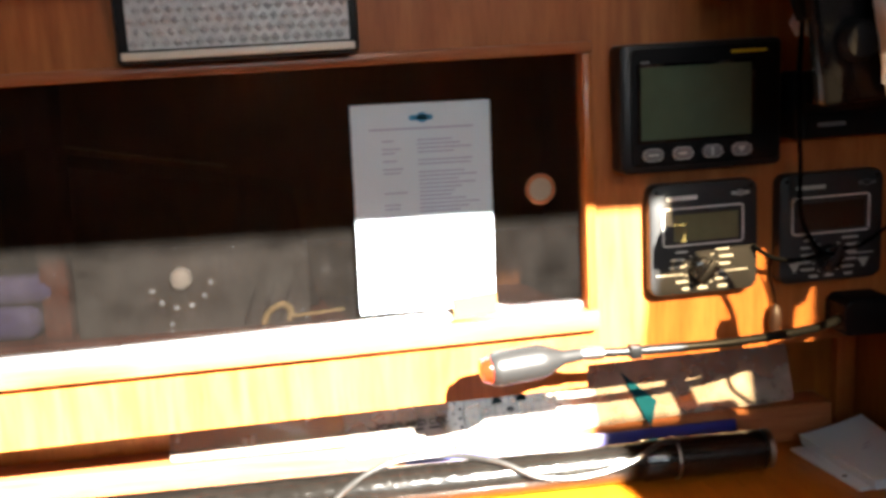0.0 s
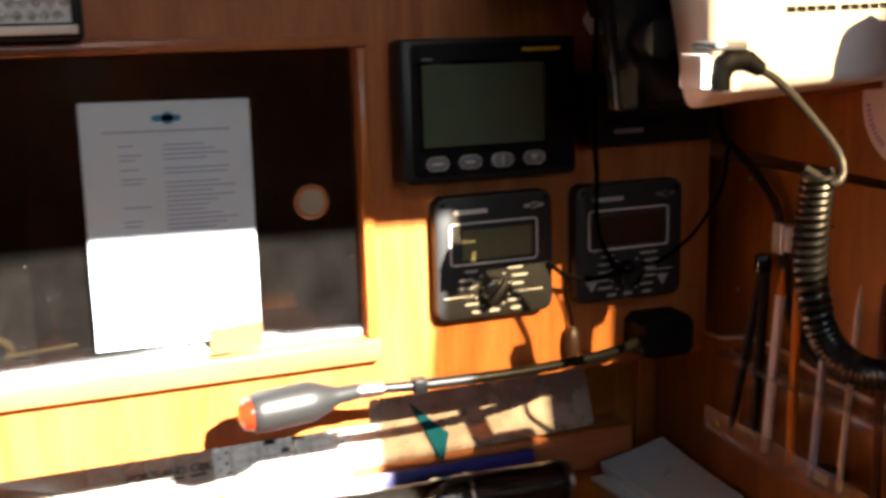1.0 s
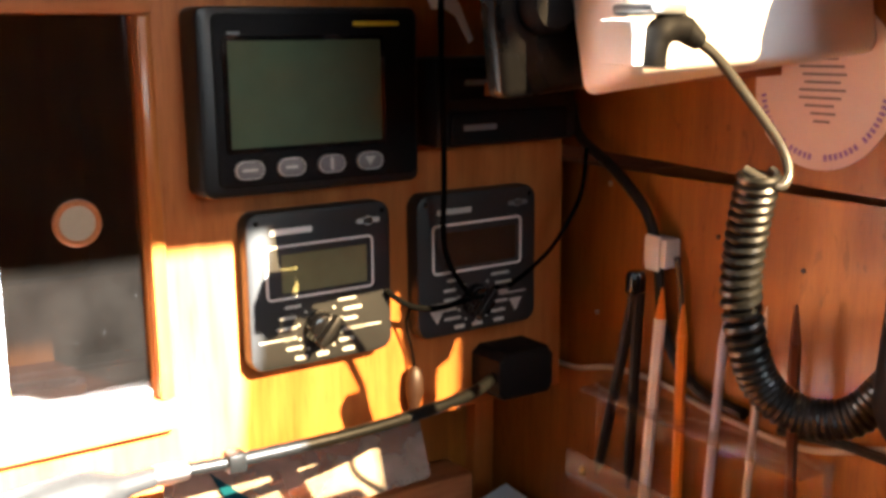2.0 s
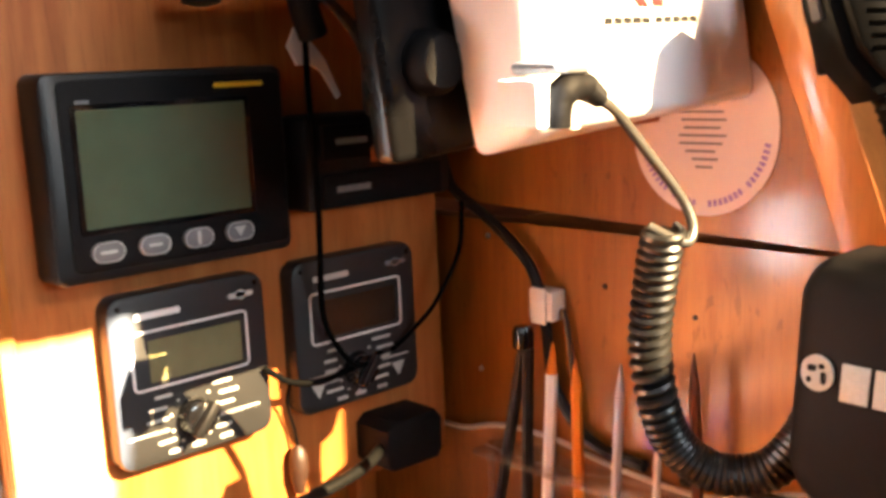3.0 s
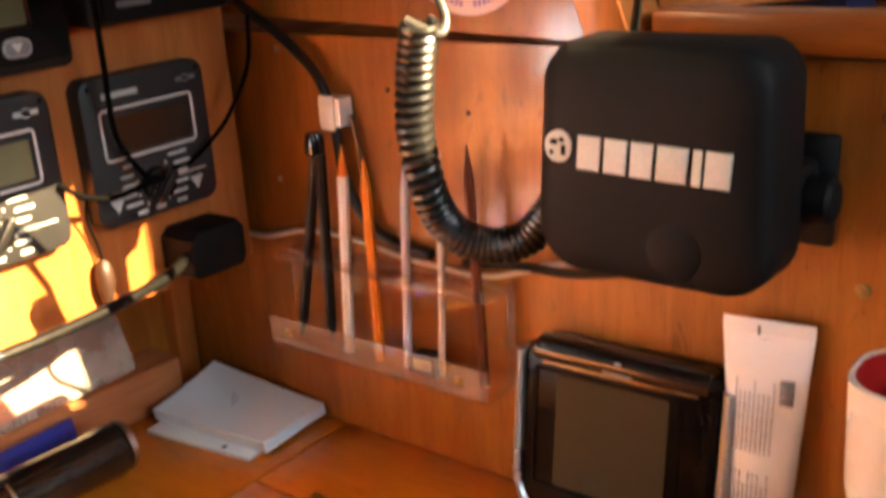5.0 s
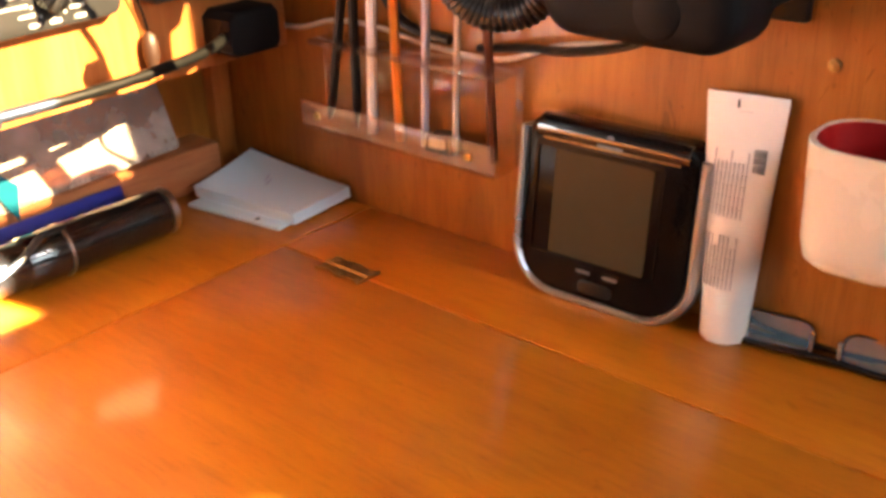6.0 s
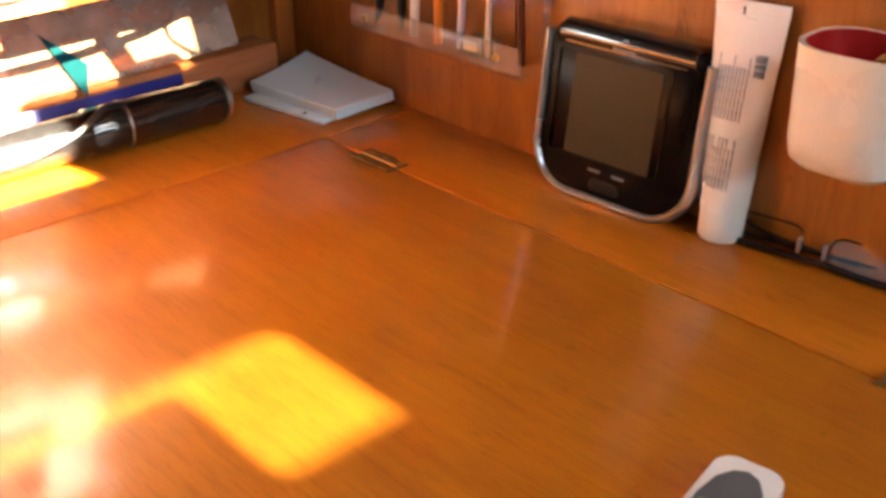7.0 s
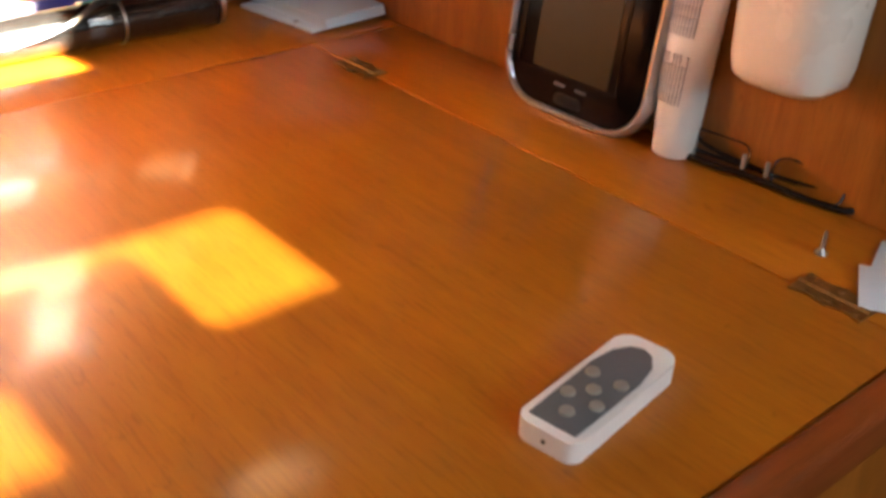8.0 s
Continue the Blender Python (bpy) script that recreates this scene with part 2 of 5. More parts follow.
# ---- mesh helpers ----
def mesh_of(name, bm, mat, smooth=True):
    me = bpy.data.meshes.new(name)
    bmesh.ops.recalc_face_normals(bm, faces=bm.faces[:])
    bm.to_mesh(me)
    bm.free()
    me.materials.append(mat)
    if smooth:
        for p in me.polygons:
            p.use_smooth = True
        me.set_sharp_from_angle(angle=radians(38))
    return me


def part(name, bm, mat, parent, label=""):
    ob = new(name, mesh_of(name, bm, mat))
    ob.parent = parent
    return tagged(ob, label)


def thing(name, label, category, m=None, group=""):
    ob = new(name)
    ob.empty_display_size = 0.02
    if m is not None:
        ob.matrix_world = Matrix.Translation(m) if isinstance(m, Vector) else m
    return tagged(ob, label, category, group)


def solid(name, bm, mat, label, category, m=None, group="", kind=""):
    ob = new(name, mesh_of(name, bm, mat))
    if m is not None:
        ob.matrix_world = m
    return tagged(ob, label, category, group, kind)


def join(*bms):
    out = bmesh.new()
    for b in bms:
        me = bpy.data.meshes.new("tmp")
        b.to_mesh(me)
        b.free()
        out.from_mesh(me)
        bpy.data.meshes.remove(me)
    return out


def moved(bm, m):
    bm.transform(m)
    return bm


def box(x0, x1, y0, y1, z0, z1, bevel=0.0, seg=2):
    bm = bmesh.new()
    bmesh.ops.create_cube(bm, size=1.0)
    bm.transform(Matrix.LocRotScale(((x0 + x1) / 2, (y0 + y1) / 2, (z0 + z1) / 2), None, (abs(x1 - x0), abs(y1 - y0), abs(z1 - z0))))
    if bevel:
        bmesh.ops.bevel(bm, geom=bm.edges[:], offset=bevel, segments=seg, profile=0.5, affect="EDGES")
    return bm


def outline(w, h, r, n=6):
    """Points of a rounded rectangle round the origin; r is one radius, or four (top right, top left, bottom left, bottom right)."""
    rs = r if isinstance(r, tuple) else (r,) * 4
    pts = []
    for (sx, sy, a0), q in zip(((1, 1, 0), (-1, 1, 90), (-1, -1, 180), (1, -1, 270)), rs):
        for i in range(n + 1):
            a = radians(a0 + 90 * i / n)
            pts.append((sx * (w / 2 - q) + q * math.cos(a), sy * (h / 2 - q) + q * math.sin(a)))
    return pts


def slab(pts, depth, soft=0.0):
    """A flat shape in x and z, its face at y = 0, going back to y = depth, with a softened front edge."""
    bm = bmesh.new()
    cx, cz = sum(p[0] for p in pts) / len(pts), sum(p[1] for p in pts) / len(pts)
    w = max(abs(p[0] - cx) for p in pts)
    layers = [(0, 1 - soft / w), (soft * 0.3, 1 - soft * 0.3 / w), (soft, 1), (depth, 1)] if soft else [(0, 1), (depth, 1)]
    rings = [[bm.verts.new((cx + (x - cx) * s, y, cz + (z - cz) * s)) for x, z in pts] for y, s in layers]
    k = len(pts)
    for a, b in zip(rings, rings[1:]):
        for i in range(k):
            bm.faces.new((a[i], a[(i + 1) % k], b[(i + 1) % k], b[i]))
    bm.faces.new(rings[0])
    bm.faces.new(list(reversed(rings[-1])))
    return bm


def loop_band(pts, width, depth):
    """A raised line that follows a closed shape in x and z."""
    bm = bmesh.new()
    k = len(pts)
    inner = []
    for i in range(k):
        a, b, c = Vector(pts[i - 1]), Vector(pts[i]), Vector(pts[(i + 1) % k])
        t = (c - a).normalized()
        inner.append(b + Vector((-t.y, t.x)) * width)
    rows = [[bm.verts.new((p[0], y, p[1])) for p in q] for q, y in ((pts, depth), (pts, 0), (inner, 0), (inner, depth))]
    for a, b in zip(rows, rows[1:]):
        for i in range(k):
            bm.faces.new((a[i], a[(i + 1) % k], b[(i + 1) % k], b[i]))
    return bm


def smooth_path(pts, n=8):
    """A rounded path through a few points."""
    p = [Vector(q) for q in pts]
    p = [p[0] * 2 - p[1]] + p + [p[-1] * 2 - p[-2]]
    out = []
    for a, b, c, d in zip(p, p[1:], p[2:], p[3:]):
        for i in range(n):
            t = i / n
            out.append(0.5 * (2 * b + (c - a) * t + (2 * a - 5 * b + 4 * c - d) * t * t + (3 * b - a - 3 * c + d) * t ** 3))
    return out + [p[-2]]


def tube(pts, r, sides=8):
    """A round rod along a path; r is one radius or one for each point."""
    bm = bmesh.new()
    pts = [Vector(q) for q in pts]
    rs = r if isinstance(r, (list, tuple)) else [r] * len(pts)
    up = Vector((0.13, 0.31, 0.94))
    rings = []
    for i, q in enumerate(pts):
        d = (pts[min(i + 1, len(pts) - 1)] - pts[max(i - 1, 0)]).normalized()
        u = (up - d * up.dot(d))
        u = u.normalized() if u.length > 1e-5 else d.orthogonal().normalized()
        up, v = u, d.cross(u)
        rings.append([bm.verts.new(q + (u * math.cos(a) + v * math.sin(a)) * rs[i]) for a in [2 * math.pi * j / sides for j in range(sides)]])
    for a, b in zip(rings, rings[1:]):
        for i in range(sides):
            bm.faces.new((a[i], a[(i + 1) % sides], b[(i + 1) % sides], b[i]))
    bm.faces.new(rings[0])
    bm.faces.new(list(reversed(rings[-1])))
    return bm


def lathe(profile, sides=24):
    """A turned shape round the z axis from (radius, height) pairs."""
    bm = bmesh.new()
    rings = [[bm.verts.new((r * math.cos(2 * math.pi * j / sides), r * math.sin(2 * math.pi * j / sides), z)) for j in range(sides)] for r, z in profile]
    for a, b in zip(rings, rings[1:]):
        for i in range(sides):
            bm.faces.new((a[i], a[(i + 1) % sides], b[(i + 1) % sides], b[i]))
    bm.faces.new(rings[0])
    bm.faces.new(list(reversed(rings[-1])))
    return bm


def hexa(c):
    """A block from eight corners: four below and four above, each going round."""
    bm = bmesh.new()
    v = [bm.verts.new(q) for q in c]
    for f in ((3, 2, 1, 0), (4, 5, 6, 7), (0, 1, 5, 4), (1, 2, 6, 5), (2, 3, 7, 6), (3, 0, 4, 7)):
        bm.faces.new([v[i] for i in f])
    return bm


def prism(pts, depth, axis="x", at=0.0):
    """A flat shape given in two coordinates, pulled along an axis."""
    bm = bmesh.new()
    put = {"x": lambda d, a, b: (d, a, b), "y": lambda d, a, b: (a, d, b), "z": lambda d, a, b: (a, b, d)}[axis]
    lo = [bm.verts.new(put(at, a, b)) for a, b in pts]
    hi = [bm.verts.new(put(at + depth, a, b)) for a, b in pts]
    k = len(pts)
    for i in range(k):
        bm.faces.new((lo[i], lo[(i + 1) % k], hi[(i + 1) % k], hi[i]))
    bm.faces.new(lo)
    bm.faces.new(list(reversed(hi)))
    return bm


def holed(xs, ys, z0, z1, holes):
    """A plate cut by a grid, without the cells that lie in the holes (x0, x1, y0, y1)."""
    bms = []
    for x0, x1 in zip(xs, xs[1:]):
        for y0, y1 in zip(ys, ys[1:]):
            cx, cy = (x0 + x1) / 2, (y0 + y1) / 2
            if not any(a < cx < b and c < cy < d for a, b, c, d in holes):
                bms.append(box(x0, x1, y0, y1, z0, z1))
    return join(*bms)


def lettering(text, size):
    """Flat letters in the built-in font, standing in the xz plane from x = 0."""
    cu = bpy.data.curves.new("letters", "FONT")
    cu.body, cu.size, cu.extrude, cu.offset = text, size, 0.0001, 0.00012
    ob = bpy.data.objects.new("letters", cu)
    me = ob.to_mesh()
    bm = bmesh.new()
    bm.from_mesh(me)
    ob.to_mesh_clear()
    bpy.data.objects.remove(ob)
    bpy.data.curves.remove(cu)
    bm.transform(Matrix.Rotation(radians(90), 4, "X"))
    return bm


# ---- the large structure ----
DESK_Z, WALL_X, PANEL_Y = 0.75, 0.55, 1.115
PM = Matrix.Translation((0.30, PANEL_Y, 1.04)) @ Matrix.Rotation(radians(-1.2), 4, "Y") @ Matrix.Translation((-0.30, 0, -1.04))


def on_panel(u, v, out=0.0):
    """The pose of a thing on the instrument panel, out metres in front of its face."""
    return PM @ Matrix.Translation((u, -out, v))


# unseen ceiling shapes the sunlight; openings given as they lie on the desk's level
K = (1.92 - DESK_Z) / -sun_dir.z


def overhead(x0, x1, y0, y1):
    dx, dy = -sun_dir.x * K, -sun_dir.y * K
    return (x0 + dx, x1 + dx, y0 + dy, y1 + dy)


def overhead_shape(pts, z0, dz):
    return prism([(x - sun_dir.x * K, y - sun_dir.y * K) for x, y in pts], dz, "z", z0)


SUN_GAPS = [overhead(-0.52, 0.44, 1.072, 1.538), overhead(0.165, 0.312, 1.538, 1.62), overhead(0.138, 0.222, 0.655, 0.793), overhead(-0.30, 0.138, 0.758, 0.793), overhead(-0.30, 0.035, 0.60, 0.69)]
gx = sorted({-1.3, 2.2} | {v for h in SUN_GAPS for v in h[:2]})
gy = sorted({-1.9, 1.7} | {v for h in SUN_GAPS for v in h[2:]})
solid("ceiling", holed(gx, gy, 1.92, 1.935, SUN_GAPS), M_CEIL, "unseen cream headliner with openings cut to shape the sun patches", "ceiling", kind="structure")
# two added panes out of view, which tint and weaken the sun's beams
solid("sun_filter_pane", overhead_shape([(0.252, 1.065), (0.440, 1.065), (0.345, 1.555), (0.152, 1.555)], 1.937, 0.006), M_AMBER_FILTER, "unseen tinted pane added to colour the sunlight", "hatch", kind="structure")
solid("sun_filter_pane", overhead_shape([(-0.31, 0.59), (0.23, 0.59), (0.23, 0.80), (-0.31, 0.80)], 1.937, 0.006), M_DIM_FILTER, "unseen smoked pane added to dim the desk's sun patches", "hatch", kind="structure")
# added plate, unseen; its outline keeps sun off the post, microphone and hooded unit
solid("sun_blocker", overhead_shape([(0.256, 1.065), (0.46, 1.065), (0.46, 1.555), (0.310, 1.555), (0.312, 1.495), (0.338, 1.455), (0.352, 1.410), (0.380, 1.310), (0.395, 1.235), (0.219, 1.235)], 1.921, 0.013), M_CEIL, "unseen plate added to block sun beside the opening", "hatch", kind="structure")
# hood added out of view to hold back sky light from above
hood = join(box(-0.75, 1.45, -0.72, 0.95, 2.30, 2.31), box(-0.76, -0.75, -0.72, 0.95, 1.936, 2.31), box(1.45, 1.46, -0.72, 0.95, 1.936, 2.31), box(-0.76, 1.46, 0.95, 0.96, 1.936, 2.31))
solid("sky_blocker", hood, M_SKY_BLOCK, "unseen dark hood added to cut overhead sky light, open at its after end", "hood", kind="structure")
solid("floor", box(-1.3, 2.2, -1.9, 1.7, -0.02, 0.0), M_FLOOR, "teak cabin sole", "floor", kind="structure")
solid("wall_west", join(box(-1.32, -1.3, -1.9, 1.7, 0, 1.25), box(-1.32, -1.3, -1.9, 1.7, 1.70, 1.92), box(-1.32, -1.3, -1.9, -0.9, 1.25, 1.70), box(-1.32, -1.3, 0.9, 1.7, 1.25, 1.70)), M_WALL, "plain mahogany bulkhead", "wall", kind="structure")
solid("wall_north", box(-1.3, 2.2, 1.7, 1.72, 0, 1.92), M_SHADED_WOOD, "hull lining behind the lockers", "wall", kind="structure")
solid("wall_far_east", box(2.2, 2.22, -1.9, 1.7, 0, 1.92), M_WALL, "plain far bulkhead", "wall", kind="structure")
solid("wall_south", join(box(-1.3, 2.2, -1.92, -1.9, 0, 1.48), box(-1.3, -0.32, -1.92, -1.9, 1.48, 1.92), box(1.02, 2.2, -1.92, -1.9, 1.48, 1.92)), M_WALL,
      "unseen mahogany bulkhead with an added opening", "wall", kind="structure")

# dark panes added in the unseen openings to lower the cabin's ambient light
solid("south_dimming_pane", box(-0.32, 1.02, -1.918, -1.906, 1.48, 1.92), M_LIGHT_CUT, "unseen dark pane added to dim the south opening", "door", kind="structure")
solid("west_dimming_pane", box(-1.314, -1.306, -0.9, 0.9, 1.25, 1.70), M_LIGHT_CUT, "unseen dark pane added to dim the west opening", "window", kind="structure")

# the bulkhead on the right: boards below and above a groove, a shelf opening aft of the raking post
solid("wall_east_lower", box(WALL_X, WALL_X + 0.02, 0.15, 1.27, 0.0, 1.074), M_WALL, "varnished mahogany bulkhead with screws and small holes", "wall", kind="structure")
solid("wall_east_upper", prism([(0.775, 1.0765), (1.27, 1.0920), (1.27, 1.92), (1.080, 1.92)], 0.02, "x", WALL_X), M_WALL,
      "varnished mahogany bulkhead above the groove", "wall", kind="structure")
solid("shelf_back", box(0.90, 0.92, 0.10, 1.10, 1.05, 1.205), M_SHADED_WOOD, "mahogany back of the open shelf, darkened as in shade", "wall", kind="structure")
solid("shelf_lining", box(0.89, 0.91, 0.10, 1.10, 1.206, 1.92), M_BEIGE, "beige lining above the open shelf", "wall", kind="structure")
solid("shelf_floor", box(WALL_X + 0.0205, 0.8995, 0.10, 1.10, 1.05, 1.068), M_TRIMY, "varnished floor of the open shelf", "shelf", kind="structure")
post = hexa([(0.524, 0.791, 1.078), (0.572, 0.791, 1.078), (0.572, 0.761, 1.078), (0.524, 0.761, 1.078),
             (0.524, 1.096, 1.92), (0.572, 1.096, 1.92), (0.572, 1.066, 1.92), (0.524, 1.066, 1.92)])
bmesh.ops.bevel(post, geom=post.edges[:], offset=0.002, segments=2, profile=0.5, affect="EDGES")
solid("raking_post", post, M_TRIMV, "raking varnished mahogany post", "trim", kind="structure")
solid("shelf_rail", box(0.540, 0.575, 0.15, 0.759, 1.076, 1.099, 0.004), M_TRIMY, "varnished rail along the open shelf", "trim", kind="structure")
solid("shelf_fiddle", moved(box(-0.011, 0.011, -0.46, 0, 0, 0.034, 0.003), pose(0.578, 0.778, 1.092, 0, 0, 60)), M_TRIMY, "slanting fiddle board inside the shelf", "trim", kind="structure")

# the instrument panel with the opening of the glazed locker
GL, GR, GB, GT = -0.95, 0.196, 0.945, 1.184
solid("wall_panel", join(box(GR, 0.531, 0, 0.018, 0.888, 1.30), box(GL - 0.1, GR, 0, 0.018, GT, 1.30), box(GL - 0.1, GR, 0, 0.018, 0.866, GB), box(GL - 0.1, GL, 0, 0.018, GB, GT)),
      M_PANEL, "varnished mahogany instrument panel", "wall", PM, kind="structure")
solid("wall_panel_upper", box(-1.05, 0.549, 1.10, 1.12, 1.30, 1.92), M_PANEL, "varnished panel above the instruments", "wall", kind="structure")
solid("panel_rail", box(-1.0, 0.528, -0.05, 0.0, 1.268, 1.30, 0.006), M_TRIM, "varnished rail over the panel", "trim", PM, kind="structure")
solid("alcove_back", box(-1.05, 0.526, 1.235, 1.25, 0.70, 1.0), M_WALL, "mahogany back of the alcove under the panel", "wall", kind="structure")
solid("alcove_top", box(-1.05, 0.549, 1.134, 1.26, 0.925, 0.935), M_SHADED_WOOD, "underside of the locker", "wall", kind="structure")
solid("alcove_post", box(0.5265, 0.549, 1.222, 1.25, 0.70, 0.925, 0.002), M_TRIMV, "upright mahogany corner post", "trim", kind="structure")
solid("alcove_ledge", box(-1.05, 0.505, 1.192, 1.2348, DESK_Z, 0.793, 0.004), M_TRIM, "varnished ledge at the foot of the alcove", "trim", kind="structure")

# the chart table: lid, fixed strips behind and beside it, front edge
desk = thing("chart_table", "varnished mahogany chart table with a hinged lid", "table", Matrix.Translation((0, 0, DESK_Z)))
SX, SY = 0.4415, 1.036
part("lid", box(-1.0, SX - 0.0008, 0.4282, SY - 0.0008, -0.02, 0, 0.0012), M_DESK, desk, "varnished lid catching the sun")
part("back_strip", box(-1.0, 0.549, SY + 0.0008, 1.2348, -0.02, -0.0002, 0.0010), M_DESK, desk)
part("side_strip", box(SX + 0.0008, 0.549, 0.4282, SY - 0.0008, -0.02, 0, 0.0012), M_DESK, desk)
part("front_edge", box(-1.0, 0.549, 0.407, 0.4274, -0.03, 0.0015, 0.005, 3), M_EDGE, desk, "rounded front edge")
part("front_panel", box(-1.0, 0.549, 0.412, 0.426, -0.75, -0.032), M_WALL, desk)

# ---- the glazed locker in the panel ----
window = thing("locker_door", "smoked acrylic sliding door in a varnished wooden frame", "door", PM)
tagged(window, kind="structure")
part("pane", box(GL, GR - 0.001, 0.006, 0.010, GB - 0.004, GT + 0.004), M_SMOKED, window, "smoked acrylic pane")
part("frame_top", box(GL, GR + 0.011, -0.008, 0.004, GT + 0.0005, GT + 0.011, 0.002), M_TRIM, window)
part("frame_bottom", box(GL, GR + 0.011, -0.012, 0.004, GB - 0.020, GB - 0.0005, 0.003), M_TRIM, window)
part("frame_side", box(GR + 0.0005, GR + 0.010, -0.008, 0.004, GB, GT, 0.002), M_TRIMV, window)
part("track", box(GL, GR - 0.002, 0.0, 0.0055, GB, GB + 0.006, 0.001), M_SILVER, window, "pale metal track")
rnd = random.Random(17)
dust = []
for _ in range(36):
    size = rnd.uniform(0.0004, 0.0010)
    dust.append(moved(slab(outline(size, size * rnd.uniform(0.7, 1.4), size * 0.3, 2), 0.0002), Matrix.Translation((rnd.uniform(-0.36, 0.19), 0.0056, GB + 0.004 + 0.10 * rnd.random() ** 1.6))))
tagged(part("dust_specks", join(*dust), paint("grey_dust", (0.07, 0.07, 0.075), 0.9, bump=0), window, "pale specks of dust"), kind="stuff")
ring = tube([(0.0125 * math.cos(a), 0, 0.0125 * math.sin(a)) for a in [2 * math.pi * i / 28 for i in range(29)]], 0.0022, 8)
part("finger_ring", moved(ring, Matrix.Translation((0.157, 0.005, 1.062))), M_TRIM, window, "wooden rim of the finger hole")
part("finger_plug", moved(slab(outline(0.023, 0.023, 0.0114), 0.002), Matrix.Translation((0.157, 0.004, 1.062))), paint("dull_cream_plug", (0.36, 0.31, 0.23), 0.5), window, "pale disc in the finger hole")


# ---- paper on the pane, and what shows behind it ----
def notice():
    t = thing("printed_notice", "white printed sheet taped to the smoked door", "paper", on_panel(0.0462, 1.0545, 0.004) @ Matrix.Rotation(radians(0.9), 4, "Y"))
    w, hh = 0.126, 0.190
    part("sheet", slab(outline(w, hh, 0.001), 0.0006), M_PAPER, t)
    part("logo", moved(join(slab(outline(0.022, 0.005, 0.0024), 0.0002), moved(slab(outline(0.010, 0.009, 0.0044), 0.0002), Matrix.Translation((0.001, 0, 0)))),
                       Matrix.Translation((0.0, -0.0004, 0.082))), M_CYAN, t, "blue logo shape")
    bars = [moved(slab(outline(0.094, 0.0016, 0.0004), 0.0002), Matrix.Translation((0, -0.0004, 0.0725)))]
    rnd = random.Random(4)
    z = 0.062
    while z > -0.082:
        if rnd.random() < 0.85:
            wide = rnd.uniform(0.028, 0.055)
            bars.append(moved(slab(outline(wide, 0.0013, 0.0004), 0.0002), Matrix.Translation((-0.004 + wide / 2, -0.0004, z))))
        if rnd.random() < 0.45:
            wide = rnd.uniform(0.008, 0.024)
            bars.append(moved(slab(outline(wide, 0.0013, 0.0004), 0.0002), Matrix.Translation((-0.036 + wide / 2, -0.0004, z))))
        z -= 0.0036
    part("print", join(*bars), M_BLUEPRINT, t, "pale blue lines of print")


notice()
solid("tape_strip", slab(outline(0.042, 0.021, 0.001), 0.0005), paint("yellowed_tape", (0.17, 0.10, 0.035), 0.5, amount=0.15, bump=0.15), "yellowed tape over the sheet's lower corner", "tape", on_panel(0.088, 0.9590, 0.0056) @ Matrix.Rotation(radians(-4), 4, "Y"))
solid("locker_floor", box(GL, 0.25, 1.137, 1.46, 0.936, 0.942), M_SHADED_WOOD, "floor of the locker", "shelf", kind="structure")
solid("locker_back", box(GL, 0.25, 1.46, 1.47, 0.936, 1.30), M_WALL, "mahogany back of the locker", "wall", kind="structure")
solid("locker_side", box(0.25, 0.26, 1.14, 1.47, 0.936, 1.30), M_SHADED_WOOD, "side of the locker", "wall", kind="structure")
solid("locker_roof", box(GL, 0.26, 1.14, 1.47, 1.215, 1.225), M_SHADED_WOOD, "roof of the locker", "wall", kind="structure")
solid("locker_divider", box(-0.300, -0.276, 1.145, 1.20, 0.942, 1.213, 0.002), M_SHADED_WOOD, "upright divider in the locker", "trim", kind="structure")
board = thing("switch_board", "grey switch board with a selector knob", "switch", Matrix.Translation((-0.186, 1.146, 0.995)))
part("plate", slab([(-0.085, -0.058), (0.125, -0.058), (0.125, 0.028), (-0.085, 0.028)], 0.006, 0.002), M_GREYBOARD, board)
knob = lathe([(0.010, 0), (0.0095, 0.009), (0.008, 0.012), (0.002, 0.013)], 20)
part("knob", moved(knob, Matrix.Translation((0.0095, 0, -0.002)) @ Matrix.Rotation(radians(90), 4, "X")), M_WARMWHITE, board, "metal selector knob")
for px, pz in ((-0.0174, -0.0131), (-0.0091, -0.0243), (0.0033, -0.0298), (0.0171, -0.0284), (0.0288, -0.0201), (0.0355, -0.0080)):
    part("dot", moved(slab(outline(0.0048, 0.0048, 0.0023), 0.001), Matrix.Translation((px, -0.001, pz))), M_PRINT, board)
    part("legend", moved(slab(outline(0.0062, 0.0016, 0.0004), 0.0004), Matrix.Translation((px - 0.001, -0.0006, pz - 0.0080))), M_SOFTPRINT, board)
for i in range(3):
    part("dash", moved(slab(outline(0.004, 0.007, 0.001), 0.001), Matrix.Translation((-0.002, -0.001, -0.0455 - 0.0075 * i)) @ Matrix.Diagonal((0.7, 1, 0.55, 1.0))), M_PRINT, board)
solid("equipment_case", moved(join(hexa([(-0.15, -0.05, -0.10), (0.14, -0.05, -0.10), (0.14, 0.05, -0.10), (-0.15, 0.05, -0.10),
                                         (-0.15, -0.05, 0.060), (0.12, -0.05, 0.012), (0.12, 0.05, 0.012), (-0.15, 0.05, 0.060)])), Matrix.Identity(4)), M_MATT,
      "black case lying in the locker", "case", Matrix.Translation((-0.19, 1.25, 1.045)))
solid("case_cord", tube(smooth_path([(-0.285, 1.19, 1.116), (-0.22, 1.188, 1.104), (-0.13, 1.19, 1.088)], 6), 0.0016, 6), M_CORK, "pale cord along the black case", "cord")
